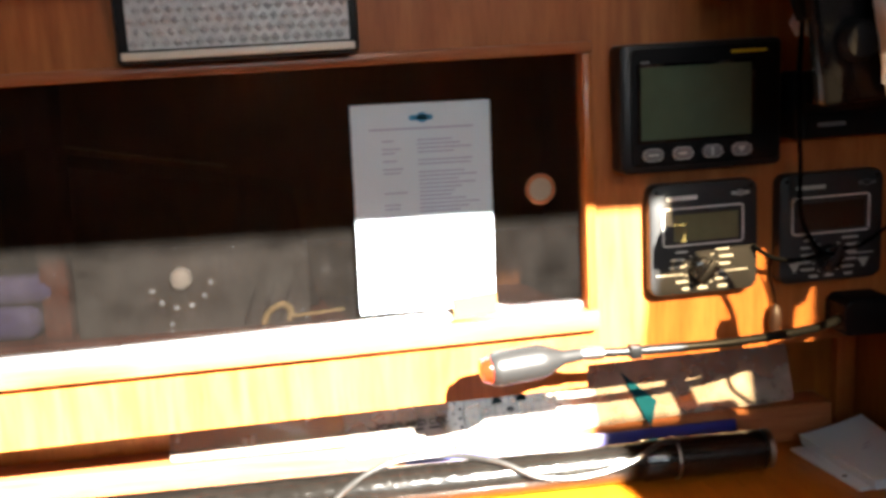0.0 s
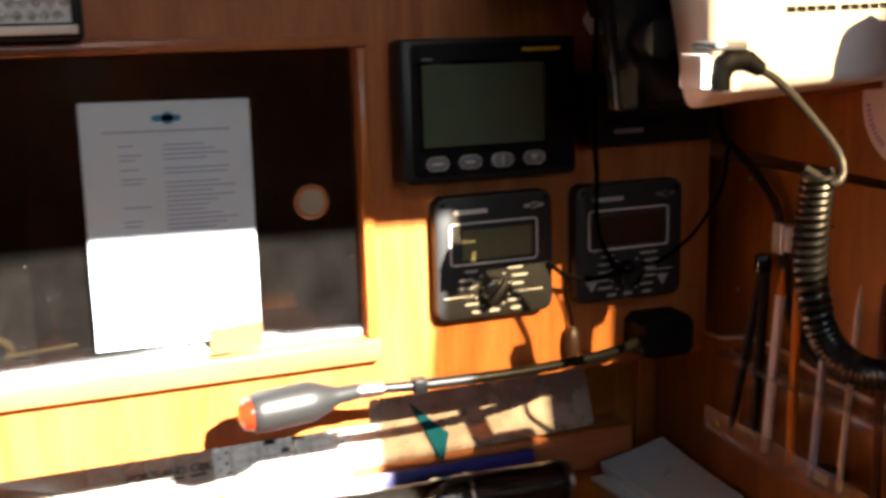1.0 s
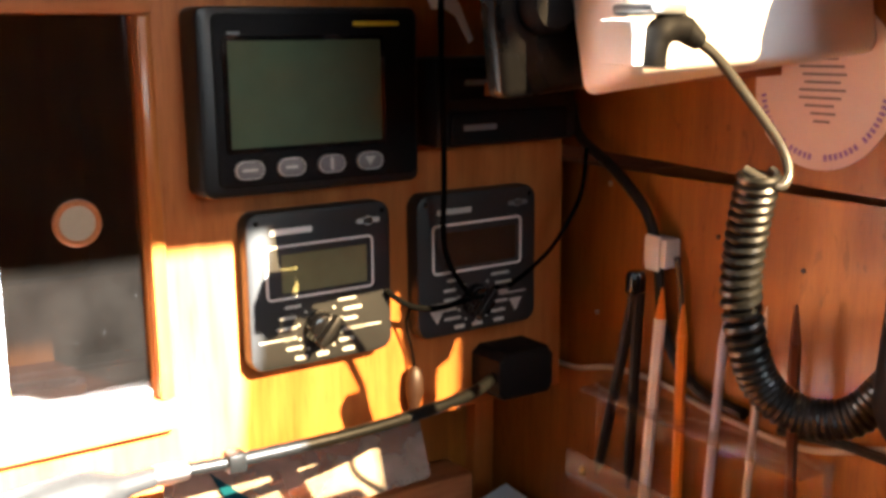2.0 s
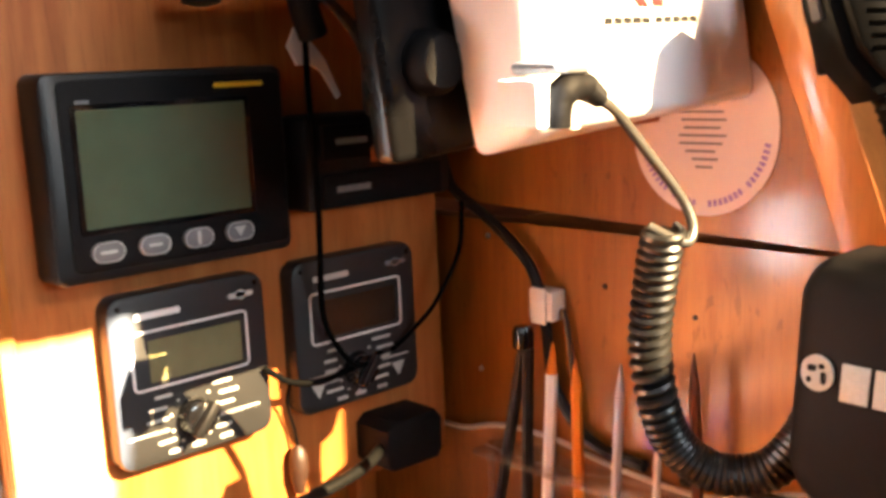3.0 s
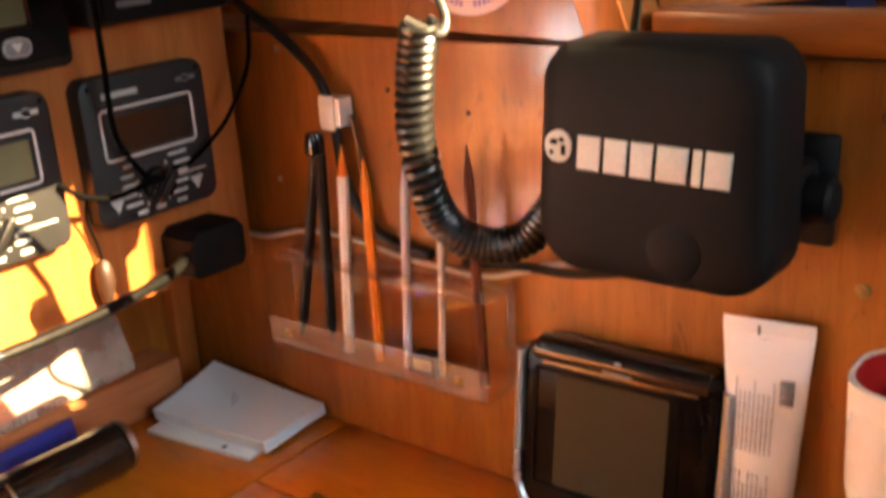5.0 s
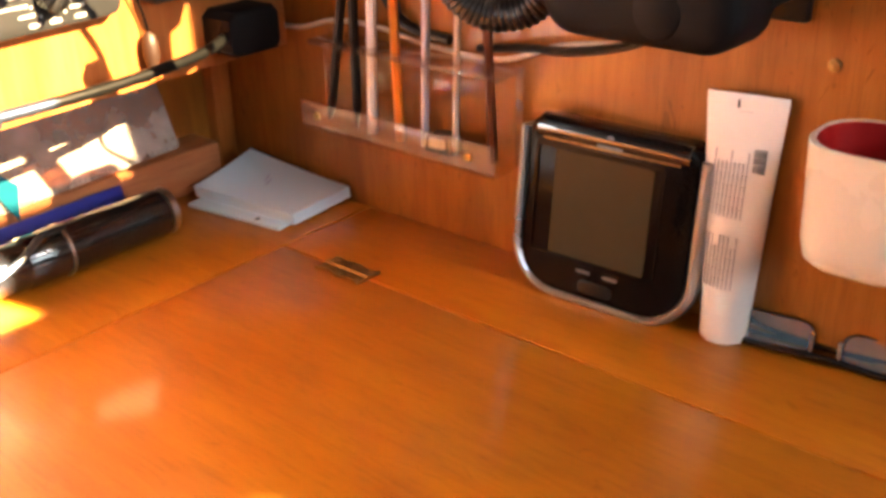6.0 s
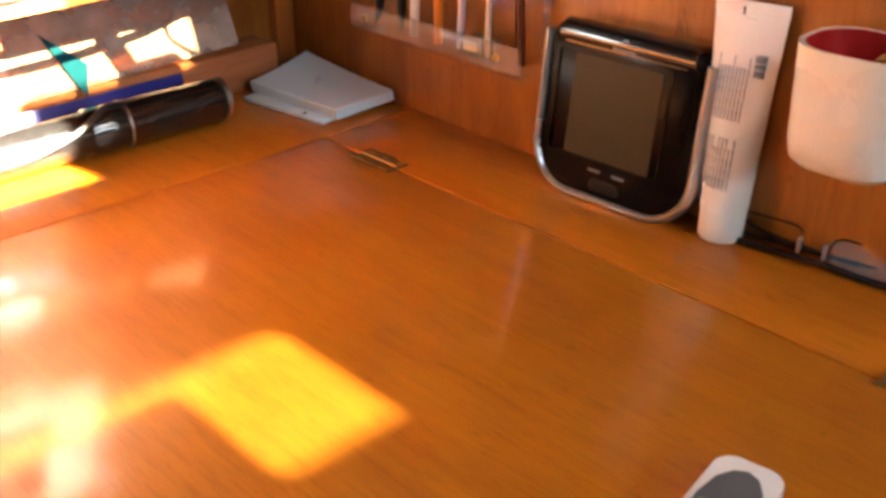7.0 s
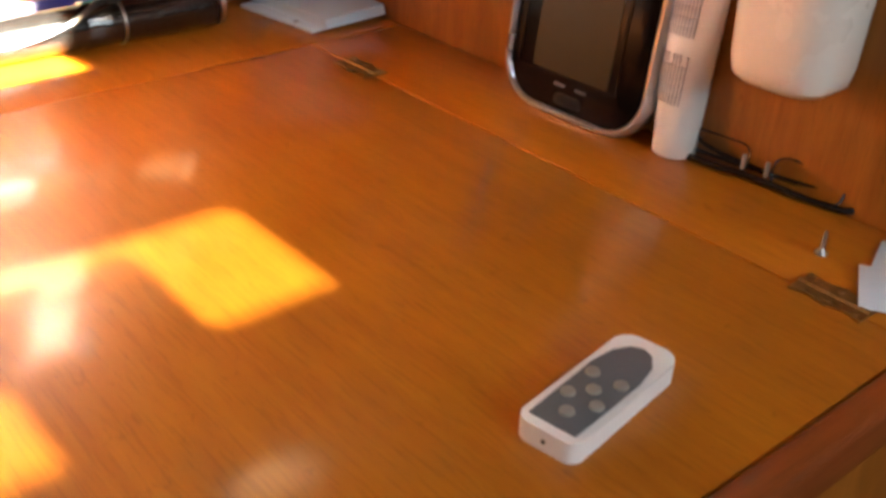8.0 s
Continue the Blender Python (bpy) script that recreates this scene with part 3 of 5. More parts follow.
solid("folded_cloth", moved(join(box(-0.08, 0.08, -0.03, 0.03, 0, 0.035, 0.012, 3), box(-0.06, 0.10, -0.035, 0.03, 0.034, 0.06, 0.012, 3)), Matrix.Identity(4)), M_CLOTH,
      "violet cloth folded in the locker", "cloth", Matrix.Translation((-0.385, 1.178, 0.942)))
solid("strap", tube(smooth_path([(-0.105, 1.140, 0.945), (-0.098, 1.140, 0.957), (-0.086, 1.140, 0.962), (-0.079, 1.140, 0.955), (-0.082, 1.140, 0.947)], 6), 0.003, 8), M_CORK, "tan strap looped in the locker", "strap")
solid("batten", tube([(-0.078, 1.139, 0.950), (-0.030, 1.139, 0.954)], 0.0016, 6), M_CORK, "thin pale batten in the locker", "stick")
for k in range(3):
    x = -0.118 + 0.016 * k
    solid("locker_wire", tube(smooth_path([(x + 0.03, 1.150, 1.04), (x + 0.012, 1.148, 0.99), (x - 0.004, 1.144, 0.945)], 6), 0.0014, 6), M_CABLE, "thin black wire in the locker", "cable", group="wires in the locker")

# ---- lamp over the panel ----
lamp = thing("strip_light", "black strip light with a prismatic diffuser, fixed over the locker", "lamp", on_panel(-0.103, 1.196))
part("housing", box(-0.100, 0.098, -0.034, 0.0, 0.0, 0.070, 0.004), M_BLACK, lamp)
part("rim", box(-0.096, 0.094, -0.0395, -0.0345, 0.004, 0.0105, 0.001), M_WARMWHITE, lamp, "pale rim")
cells = bmesh.new()
for i in range(20):
    for j in range(6):
        cx, cz = -0.0855 + 0.0088 * i + (0.0044 if j % 2 else 0), 0.017 + 0.0088 * j
        v = [cells.verts.new(q) for q in ((cx - 0.0042, -0.0346, cz), (cx, -0.0346, cz - 0.0042), (cx + 0.0042, -0.0346, cz), (cx, -0.0346, cz + 0.0042), (cx, -0.0390, cz))]
        for a in range(4):
            cells.faces.new((v[a], v[(a + 1) % 4], v[4]))
diff = part("diffuser", box(-0.090, 0.090, -0.0345, -0.0342, 0.012, 0.068), M_DIFFUSER, lamp, "clear ribbed diffuser")
prisms = part("prism_sheet", cells, M_DIFFUSER, diff)
tagged(prisms, kind="stuff")


# ---- instruments ----
def chart_repeater():
    t = thing("wide_instrument", "black marine instrument with a wide blank green display", "instrument", on_panel(0.303, 1.131))
    part("body", moved(slab(outline(0.155, 0.116, 0.006), 0.026, 0.003), Matrix.Translation((0, -0.027, 0))), M_BLACK, t)
    part("bezel", moved(slab(outline(0.142, 0.106, 0.005), 0.003, 0.001), Matrix.Translation((0.003, -0.0290, 0.001))), M_MATT, t)
    part("display", moved(slab(outline(0.106, 0.065, 0.001), 0.002), Matrix.Translation((-0.007, -0.0305, 0.005))), M_LCD, t, "blank green display")
    part("display_rim", moved(loop_band(outline(0.112, 0.071, 0.002), 0.003, 0.0015), Matrix.Translation((-0.007, -0.0308, 0.005))), M_GLOSSBLACK, t)
    part("brand_bar", moved(slab(outline(0.034, 0.0030, 0.001), 0.0006), Matrix.Translation((0.044, -0.0296, 0.0475))), M_YELLOW, t, "yellow brand bar")
    part("corner_mark", moved(slab(outline(0.008, 0.002, 0.0006), 0.0006), Matrix.Translation((-0.055, -0.0296, 0.042))), M_GREYBTN, t)
    for i in range(4):
        b = part("button", moved(slab(outline(0.0190, 0.0115, 0.0057), 0.003, 0.001), Matrix.Translation((-0.049 + 0.0284 * i, -0.0315, -0.041))), M_GREYBTN, t, "oval grey button")
        mark = [slab(outline(0.010, 0.0018, 0.0005), 0.0004), slab(outline(0.008, 0.0018, 0.0005), 0.0004), slab(outline(0.0022, 0.008, 0.0008), 0.0004), slab([(-0.004, 0.003), (0.004, 0.003), (0, -0.003)][::-1], 0.0004)][i]
        part("button_rim", moved(loop_band(outline(0.0190, 0.0115, 0.0057), 0.0006, 0.0006), Matrix.Translation((-0.049 + 0.0284 * i, -0.0322, -0.041))), M_COVERPRINT, b, "pale outline")
        part("button_mark", moved(mark, Matrix.Translation((-0.049 + 0.0284 * i, -0.0319, -0.041))), M_COVERPRINT, b)


def square_instrument(u, v, lit, name, label, seed):
    t = thing(name, label, "instrument", on_panel(u, v), group="square instruments")
    part("body", moved(slab(outline(0.108, 0.107, 0.010), 0.014, 0.0025), Matrix.Translation((0, -0.014, 0))), M_FACE, t)
    f = 0.0145
    part("display_frame", moved(loop_band(outline(0.081, 0.037, 0.004), 0.0016, 0.001), Matrix.Translation((-0.001, -f, 0.0125))), M_PRINT, t, "white printed frame")
    # lit puts sunlight into the colours of display and name bar
    part("display", moved(slab(outline(0.064, 0.026, 0.001), 0.001), Matrix.Translation((0.002, -f, 0.0115))), M_LCD_SUNLIT if lit else M_LCD_SHADED, t, "olive display, lightened as in sun" if lit else "display darkened as in shade")
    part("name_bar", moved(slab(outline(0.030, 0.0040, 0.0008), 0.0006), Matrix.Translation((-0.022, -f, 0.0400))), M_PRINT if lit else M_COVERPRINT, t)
    part("logo", moved(join(slab(outline(0.018, 0.0035, 0.0012), 0.0006), slab(outline(0.007, 0.0062, 0.003), 0.0006)), Matrix.Translation((0.036, -f, 0.0410))), M_COVERPRINT if lit else M_GREYBTN, t)
    k = part("knob", moved(lathe([(0.0125, 0), (0.0125, 0.004), (0.0105, 0.010), (0.008, 0.011), (0.001, 0.0112)], 20), Matrix.Translation((-0.003, -0.014, -0.029)) @ Matrix.Rotation(radians(90), 4, "X")), M_GLOSSBLACK, t, "black selector knob")
    part("grip", moved(box(-0.0028, 0.0028, -0.007, 0, -0.012, 0.012, 0.001), Matrix.Translation((-0.003, -0.024, -0.029)) @ Matrix.Rotation(radians(40), 4, "Y")), M_BLACK, k)
    rnd = random.Random(seed)
    bars = []
    for i in range(5):
        for side in (-1, 1):
            wide = rnd.uniform(0.010, 0.017)
            bars.append(moved(slab(outline(wide, 0.0021, 0.0006), 0.0005), Matrix.Translation((-0.003 + side * (0.014 + wide / 2 + (0.004 if i in (1, 2, 3) else 0)), -f, -0.0115 - 0.0072 * i))))
    for x in (-0.018, -0.002, 0.018):
        bars.append(moved(slab(outline(0.009, 0.0026, 0.0006), 0.0005), Matrix.Translation((x, -f, -0.0475))))
    for side in (-1, 1):
        bars.append(moved(slab(outline(0.026, 0.0012, 0.0004), 0.0005), Matrix.Translation((-0.002 + side * 0.033, -f, -0.033 if lit else -0.028))))
        if not lit:
            bars.append(moved(slab([(-0.006, 0.004), (0.0, -0.006), (0.006, 0.004)], 0.0005), Matrix.Translation((-0.002 + side * 0.036, -f, -0.037))))
    part("dial_print", join(*bars), M_COVERPRINT, t, "white dial markings")
    tk = []
    for i in range(9):
        a = radians(130 + 35 * i)
        tk.append(moved(slab(outline(0.0020, 0.0020, 0.0009), 0.0005), Matrix.Translation((-0.003 + 0.0165 * math.cos(a), -f, -0.029 + 0.0165 * math.sin(a)))))
    part("dial_ticks", join(*tk), M_COVERPRINT, t)
    for sx in (-1, 1):
        part("screw_cap", moved(slab(outline(0.003, 0.003, 0.0014), 0.0005), Matrix.Translation((sx * 0.047, -f, 0.047))), M_GLOSSBLACK, t)
    return t


chart_repeater()
square_instrument(0.310, 1.0055, True, "square_instrument", "black square instrument with an olive display, lightened as in sun, partly in sunlight", 3)
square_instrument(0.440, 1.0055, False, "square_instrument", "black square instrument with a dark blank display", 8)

dev = thing("socket_box", "black double socket box on the panel", "socket", on_panel(0.452, 1.126))
part("body", box(-0.062, 0.064, -0.034, 0, -0.032, 0.030, 0.004), M_BLACK, dev)
for z, w in ((0.0125, 0.026), (-0.0185, 0.028)):
    part("cover", box(-0.052, 0.052, -0.038, -0.0345, z - 0.012, z + 0.011, 0.002), M_MATT, dev)
    part("label_bar", moved(slab(outline(w, 0.004, 0.001), 0.0006), Matrix.Translation((-0.028, -0.0386, z))), M_GREYBTN, dev, "small grey label")

# ---- cables on the panel ----
def cable(name, pts, r, mat, label, category="cable", group="", sides=8):
    return solid(name, tube(smooth_path(pts, 8), r, sides), mat, label, category, group=group)


def P(u, v, out):
    return PM @ Vector((u, -out, v))


cable("hanging_cable", [P(0.402, 1.262, 0.03), P(0.398, 1.205, 0.03), P(0.388, 1.15, 0.044), P(0.388, 1.10, 0.046), P(0.396, 1.07, 0.034), P(0.403, 1.02, 0.024), P(0.420, 0.988, 0.026), P(0.437, 0.981, 0.024), P(0.452, 0.986, 0.022)], 0.0022, M_THIN, "thin black cable hanging over the instruments")
cable("side_cable", [P(0.530, 1.085, 0.03), P(0.520, 1.050, 0.035), P(0.500, 1.015, 0.03), P(0.482, 0.995, 0.022), P(0.462, 0.985, 0.022)], 0.0018, M_THIN, "thin black cable looping from the corner")
cable("loop_cable", [P(0.358, 0.995, 0.016), P(0.372, 0.984, 0.024), P(0.395, 0.979, 0.026), P(0.425, 0.981, 0.024), P(0.448, 0.984, 0.022)], 0.0022, M_THIN, "black cable looping between the instruments")
cable("drop_wire", [P(0.374, 0.984, 0.022), P(0.378, 0.965, 0.010), P(0.384, 0.945, 0.0075), P(0.386, 0.932, 0.0072)], 0.0010, M_THIN, "thin wire hanging beside the instruments")
plug = thing("hanging_plug", "brown plug hanging from a thin wire", "plug", P(0.386, 0.932, 0.0072))
part("body", moved(lathe([(0.0015, 0.0), (0.005, -0.003), (0.0068, -0.010), (0.0068, -0.020), (0.0045, -0.030), (0.004, -0.034)], 14), Matrix.Identity(4)), paint("brown_plug", (0.025, 0.010, 0.005), 0.5), plug)
cluster = thing("cable_cluster", "tangle of black plugs and cables under the rail", "cable", P(0.375, 1.236, 0.02))
part("plug_body", tube(smooth_path([(-0.055, -0.02, -0.004), (-0.03, -0.025, 0.001), (0.0, -0.025, 0.002), (0.03, -0.02, -0.002)], 5), 0.0085, 10), M_MATT, cluster)
part("plug_head", moved(lathe([(0.004, -0.010), (0.011, -0.008), (0.012, 0.004), (0.008, 0.010), (0.002, 0.011)], 14), Matrix.Translation((-0.055, -0.02, -0.004))), M_MATT, cluster)
part("upright_plug", tube(smooth_path([(0.006, -0.024, 0.034), (0.008, -0.026, 0.015), (0.012, -0.026, -0.012), (0.02, -0.024, -0.03)], 5), 0.0095, 10), M_MATT, cluster)
for k in range(3):
    part("lead", tube(smooth_path([(0.012, -0.024, 0.006), (0.04, -0.022 - 0.006 * k, -0.012 - 0.006 * k), (0.078, -0.018, -0.040 - 0.010 * k), (0.125, -0.010, -0.075 - 0.012 * k)], 6), 0.0028, 8), M_CABLE, cluster)
tag = thing("white_tag", "crumpled white tag tied to the cables", "tag", P(0.400, 1.206, 0.022))
tg = slab([(-0.004, 0.006), (-0.010, -0.006), (-0.003, -0.018), (0.006, -0.017), (0.016, -0.022), (0.028, -0.040), (0.031, -0.038), (0.019, -0.014), (0.006, 0.0)][::-1], 0.0022, 0.0008)
part("foil", tg, M_WHITE, tag)

# ---- gooseneck lamp ----
glamp = thing("gooseneck_lamp", "grey gooseneck chart lamp reaching from a black base", "lamp", P(0.477, 0.918, 0.0))
base = join(moved(slab([(-0.034, -0.014), (-0.028, -0.019), (0.015, -0.019), (0.019, -0.013), (0.019, 0.012), (0.014, 0.018), (-0.027, 0.018), (-0.034, 0.012)][::-1], 0.036, 0.004), Matrix.Translation((0, -0.036, 0))))
part("base", base, M_MATT, glamp, "black lamp base")
neck = smooth_path([(-0.030, -0.024, -0.002), (-0.060, -0.040, -0.004), (-0.105, -0.052, -0.005), (-0.17, -0.060, -0.006), (-0.250, -0.064, -0.005), (-0.300, -0.065, -0.003)], 10)
part("collar", tube([(-0.306, -0.065, -0.003), (-0.294, -0.065, -0.0035), (-0.286, -0.065, -0.004)], [0.0062, 0.0062, 0.0052], 14), M_STEEL, glamp, "bright metal collar")
part("clip", box(-0.262, -0.250, -0.071, -0.058, -0.011, 0.0015, 0.002), M_NECK, glamp, "dark cable clip")
part("neck", tube(neck, [0.0042 + (0.0004 if i % 2 else 0.0) for i in range(len(neck))], 10), M_NECK, glamp, "ribbed metal gooseneck")
hd = moved(lathe([(0.0050, 0.0), (0.0062, 0.002), (0.0068, 0.018), (0.0105, 0.026), (0.0145, 0.036), (0.0158, 0.042), (0.0158, 0.078), (0.0150, 0.084), (0.0130, 0.086)], 28), Matrix.Translation((-0.305, -0.065, -0.003)) @ Matrix.Rotation(radians(-94), 4, "Y") @ Matrix.Rotation(radians(3), 4, "X"))
part("shade", hd, M_GREYMETAL, glamp, "grey metal lamp head")
lens = moved(lathe([(0.0125, 0.0862), (0.0125, 0.088), (0.0100, 0.094), (0.004, 0.096)], 20), Matrix.Translation((-0.305, -0.065, -0.003)) @ Matrix.Rotation(radians(-94), 4, "Y") @ Matrix.Rotation(radians(3), 4, "X"))
part("lens", lens, paint("red_lamp_lens", (0.32, 0.022, 0.006), 0.15, coat=0.5, bump=0), glamp, "orange-red lens")

# ---- plotter, ruler and tube under the panel ----
plotter = thing("course_plotter", "clear plastic course plotter with a round protractor, leaning on the ledge", "plotter",
                Matrix.Translation((0.211, 1.1995, 0.8265)) @ Matrix.Rotation(radians(-2.3), 4, "Y") @ Matrix.Rotation(radians(-19), 4, "X"))
part("ruler", moved(slab(outline(0.488, 0.085, 0.003), 0.0025, 0.0006), Matrix.Translation((0, 0, 0.0055))), M_PLOTTER, plotter, "frosted clear sheet")
DC = Matrix.Translation((-0.071, -0.0026, -0.0095))
disc = part("protractor", moved(slab(outline(0.132, 0.132, 0.0659, 14), 0.002), DC), M_PLOTTER, plotter, "clear protractor disc")
dots = []
for i in range(36):
    for r, size in ((0.0535, 0.0030), (0.0600, 0.0022)):
        q = DC @ Matrix.Rotation(-2 * math.pi * (i + 0.5 * (size < 0.003)) / 36, 4, "Y") @ Matrix.Translation((r, -0.0004, 0))
        dots.append(moved(slab(outline(size, size, 0.001, 2), 0.0003), q))
part("degree_marks", join(*dots), M_MATT, disc)
circle = [(0.0495 * math.cos(2 * math.pi * i / 48), -0.0003, 0.0495 * math.sin(2 * math.pi * i / 48)) for i in range(49)]
part("inner_ring", moved(tube(circle, 0.0005, 5), DC), M_MATT, disc)
grid = [moved(slab(outline(0.0005, 0.086, 0.0001, 1), 0.0002), DC @ Matrix.Translation((-0.032 + 0.008 * i, -0.0004, 0))) for i in range(9)]
grid += [moved(slab(outline(0.086, 0.0005, 0.0001, 1), 0.0002), DC @ Matrix.Translation((0, -0.0004, -0.032 + 0.008 * i))) for i in range(9)]
tagged(part("fine_grid", join(*grid), M_GREYPRINT, disc), kind="stuff")
for x in (-0.0135, 0.0130):
    part("small_pointer", moved(slab([(-0.0065, -0.004), (0.0065, -0.004), (0, 0.0075)], 0.0006), DC @ Matrix.Translation((x, -0.0010, 0.0140))), M_SLATE, disc)
part("pivot", moved(slab(outline(0.008, 0.004, 0.0019), 0.002), DC @ Matrix.Translation((0, -0.0020, 0.0030))), M_BLACK, disc)
part("arrow", moved(slab([(0.0525, 0.0166), (0.0876, -0.0183), (0.0774, -0.0470)][::-1], 0.001), Matrix.Translation((0, -0.0036, 0))), M_TEAL, plotter, "large turquoise course arrow")
part("lettering", moved(lettering("PORTLAND COURSE", 0.0088), Matrix.Translation((-0.2115, -0.0009, -0.0115)) @ Matrix.Diagonal((1.12, 1, 1, 1))), M_MATT, plotter, "thin dark capital letters")
for x in (-0.170, -0.150):
    part("small_print", moved(slab(outline(0.014, 0.0018, 0.0005), 0.0004), Matrix.Translation((x, -0.0008, -0.0150))), M_MATT, plotter)
part("scale_ticks", join(*[moved(slab(outline(0.0005, 0.003 if i % 5 else 0.005, 0.0001, 1), 0.0002), Matrix.Translation((-0.235 + 0.005 * i, -0.0006, -0.0340))) for i in range(94)]), M_MATT, plotter)
ruler = thing("plastic_ruler", "frosted plastic ruler leaning in the alcove", "ruler", Matrix.Translation((-0.1185, 1.2020, 0.8218)) @ Matrix.Rotation(radians(-20), 4, "X"))
part("blade", slab(outline(0.176, 0.056, 0.003), 0.003, 0.0008), M_RULER, ruler)
part("edge_strip", moved(slab(outline(0.174, 0.004, 0.0008), 0.0006), Matrix.Translation((0, -0.0007, -0.0245))), M_RULER, ruler, "thicker lower edge")
solid("blue_ruler", moved(box(-0.19, 0.17, -0.0015, 0.0015, 0, 0.040, 0.0008), Matrix.Rotation(radians(2), 4, "Z") @ Matrix.Rotation(radians(-14), 4, "X")), M_BLUE, "deep blue plastic ruler leaning on the ledge", "ruler", Matrix.Translation((0.215, 1.165, DESK_Z)))

tb = thing("rolled_tube", "black tube wrapped in clear film, lying on the table", "tube", Matrix.Translation((0.0, 1.137, DESK_Z + 0.0212)))
rot = Matrix.Rotation(radians(90), 4, "Y")
part("barrel", moved(lathe([(0.016, -0.52), (0.0192, -0.515), (0.0196, 0.27), (0.0192, 0.276)], 28), rot), M_FILM, tb, "glossy black barrel in wrinkled film")
wr = lathe([(0.0200, 0.262), (0.0212, 0.264), (0.0208, 0.29), (0.0212, 0.32), (0.0207, 0.36), (0.0212, 0.384), (0.0205, 0.392), (0.014, 0.394)], 28)
for v in wr.verts:
    s = 1 + 0.035 * noise.noise(v.co * 90)
    v.co.x, v.co.y = v.co.x * s, v.co.y * s
part("sleeve", moved(wr, rot), M_FILM, tb, "black sleeve in crumpled film")
part("end_ring", moved(lathe([(0.0190, 0.3945), (0.0202, 0.3945), (0.0202, 0.400), (0.0190, 0.400)], 24), rot), M_STEEL, tb, "worn metal end")
part("band", moved(lathe([(0.0213, 0.296), (0.0219, 0.296), (0.0219, 0.2985), (0.0213, 0.2985)], 24), rot), M_STEEL, tb)
cable("grey_lead", [(0.30, 1.132, 0.792), (0.275, 1.118, 0.797), (0.245, 1.108, 0.786), (0.20, 1.104, 0.777), (0.15, 1.108, 0.778), (0.11, 1.125, 0.792), (0.06, 1.145, 0.795), (0.0, 1.14, 0.793), (-0.05, 1.11, 0.776), (-0.06, 1.09, 0.753)], 0.0030, M_PALECABLE, "grey cable looped over the black tube")

# ---- note pad ----
pad = thing("note_pad", "stack of white note paper with a curled corner and pen marks", "notepad", pose(0.5005, 1.117, DESK_Z, 0, 0, 5) @ Matrix.Diagonal((1.2, 1.2, 1.0, 1.0)))
part("lower_block", moved(box(-0.041, 0.024, -0.042, 0.050, 0.0, 0.004, 0.0008), Matrix.Rotation(radians(3), 4, "Z")), M_PAPER, pad)
bm = bmesh.new()
N = 8
grid_v = {}
for lvl in range(2):
    for i in range(N + 1):
        for j in range(N + 1):
            x, y = -0.030 + 0.064 * i / N, -0.052 + 0.104 * j / N
            lift = 0.016 * max(0, (i + j) / (2 * N) - 0.45) ** 1.5 * 2.2 * (1 if lvl else 0.15)
            grid_v[lvl, i, j] = bm.verts.new((x - 0.002 * lvl, y, (0.0045, 0.0150)[lvl] + lift))
for i in range(N):
    for j in range(N):
        bm.faces.new([grid_v[1, a, b] for a, b in ((i, j), (i + 1, j), (i + 1, j + 1), (i, j + 1))])
        bm.faces.new([grid_v[0, a, b] for a, b in ((i, j), (i, j + 1), (i + 1, j + 1), (i + 1, j))])
    for a, b in (((i, 0), (i + 1, 0)), ((i + 1, N), (i, N)), ((0, i + 1), (0, i)), ((N, i), (N, i + 1))):
        bm.faces.new((grid_v[0, *a], grid_v[0, *b], grid_v[1, *b], grid_v[1, *a]))
part("upper_block", bm, M_PAPER, pad)
part("pen_mark", join(*[moved(box(-0.006, 0.006, -0.0007, 0.0007, 0, 0.0003), pose(0.002 + 0.004 * i, 0.004 + 0.005 * i, 0.0178 + 0.0012 * i, 0, 0, 20 + 9 * i)) for i in range(2)]), M_BLUEPRINT, pad)
part("ink_dot", moved(box(-0.002, 0.002, -0.0015, 0.0015, 0, 0.0004, 0.0001), Matrix.Translation((-0.036, -0.02, 0.0041))), M_GREYPRINT, pad)


# ---- hinges, screws ----
def hinge(x, y, label):
    t = thing("hinge", label, "hinge", Matrix.Translation((x, y, DESK_Z + 0.0002)), group="lid hinges")
    for s in (-1, 1):
        lf = [(0.001 * s, -0.024), (0.013 * s, -0.024), (0.010 * s, -0.012), (0.0135 * s, 0.0), (0.010 * s, 0.012), (0.013 * s, 0.024), (0.001 * s, 0.024)]
        part("leaf", prism(lf, 0.0014, "z"), M_BRASS, t)
        for k in (-0.018, 0.0, 0.018):
            part("screw", moved(lathe([(0.0024, 0), (0.0022, 0.0006), (0.0004, 0.0008)], 10), Matrix.Translation((0.0075 * s, k, 0.0014))), M_BRASS, t)
    part("knuckle", moved(tube([(0, -0.024, 0), (0, 0.024, 0)], 0.0018, 8), Matrix.Translation((0, 0, 0.0012))), M_BRASS, t)


hinge(0.4415, 0.958, "tarnished brass butterfly hinge let into the lid")
hinge(0.4465, 0.484, "dull greenish brass hinge beside the papers")


def wall_screw(y, z, mat, r, label):
    t = lathe([(r, 0), (r * 0.9, r * 0.4), (r * 0.2, r * 0.6)], 12)
    solid("wall_screw", moved(t, Matrix.Rotation(radians(-90), 4, "Y")), mat, label, "screw", Matrix.Translation((WALL_X, y, z)), group="wall screws")


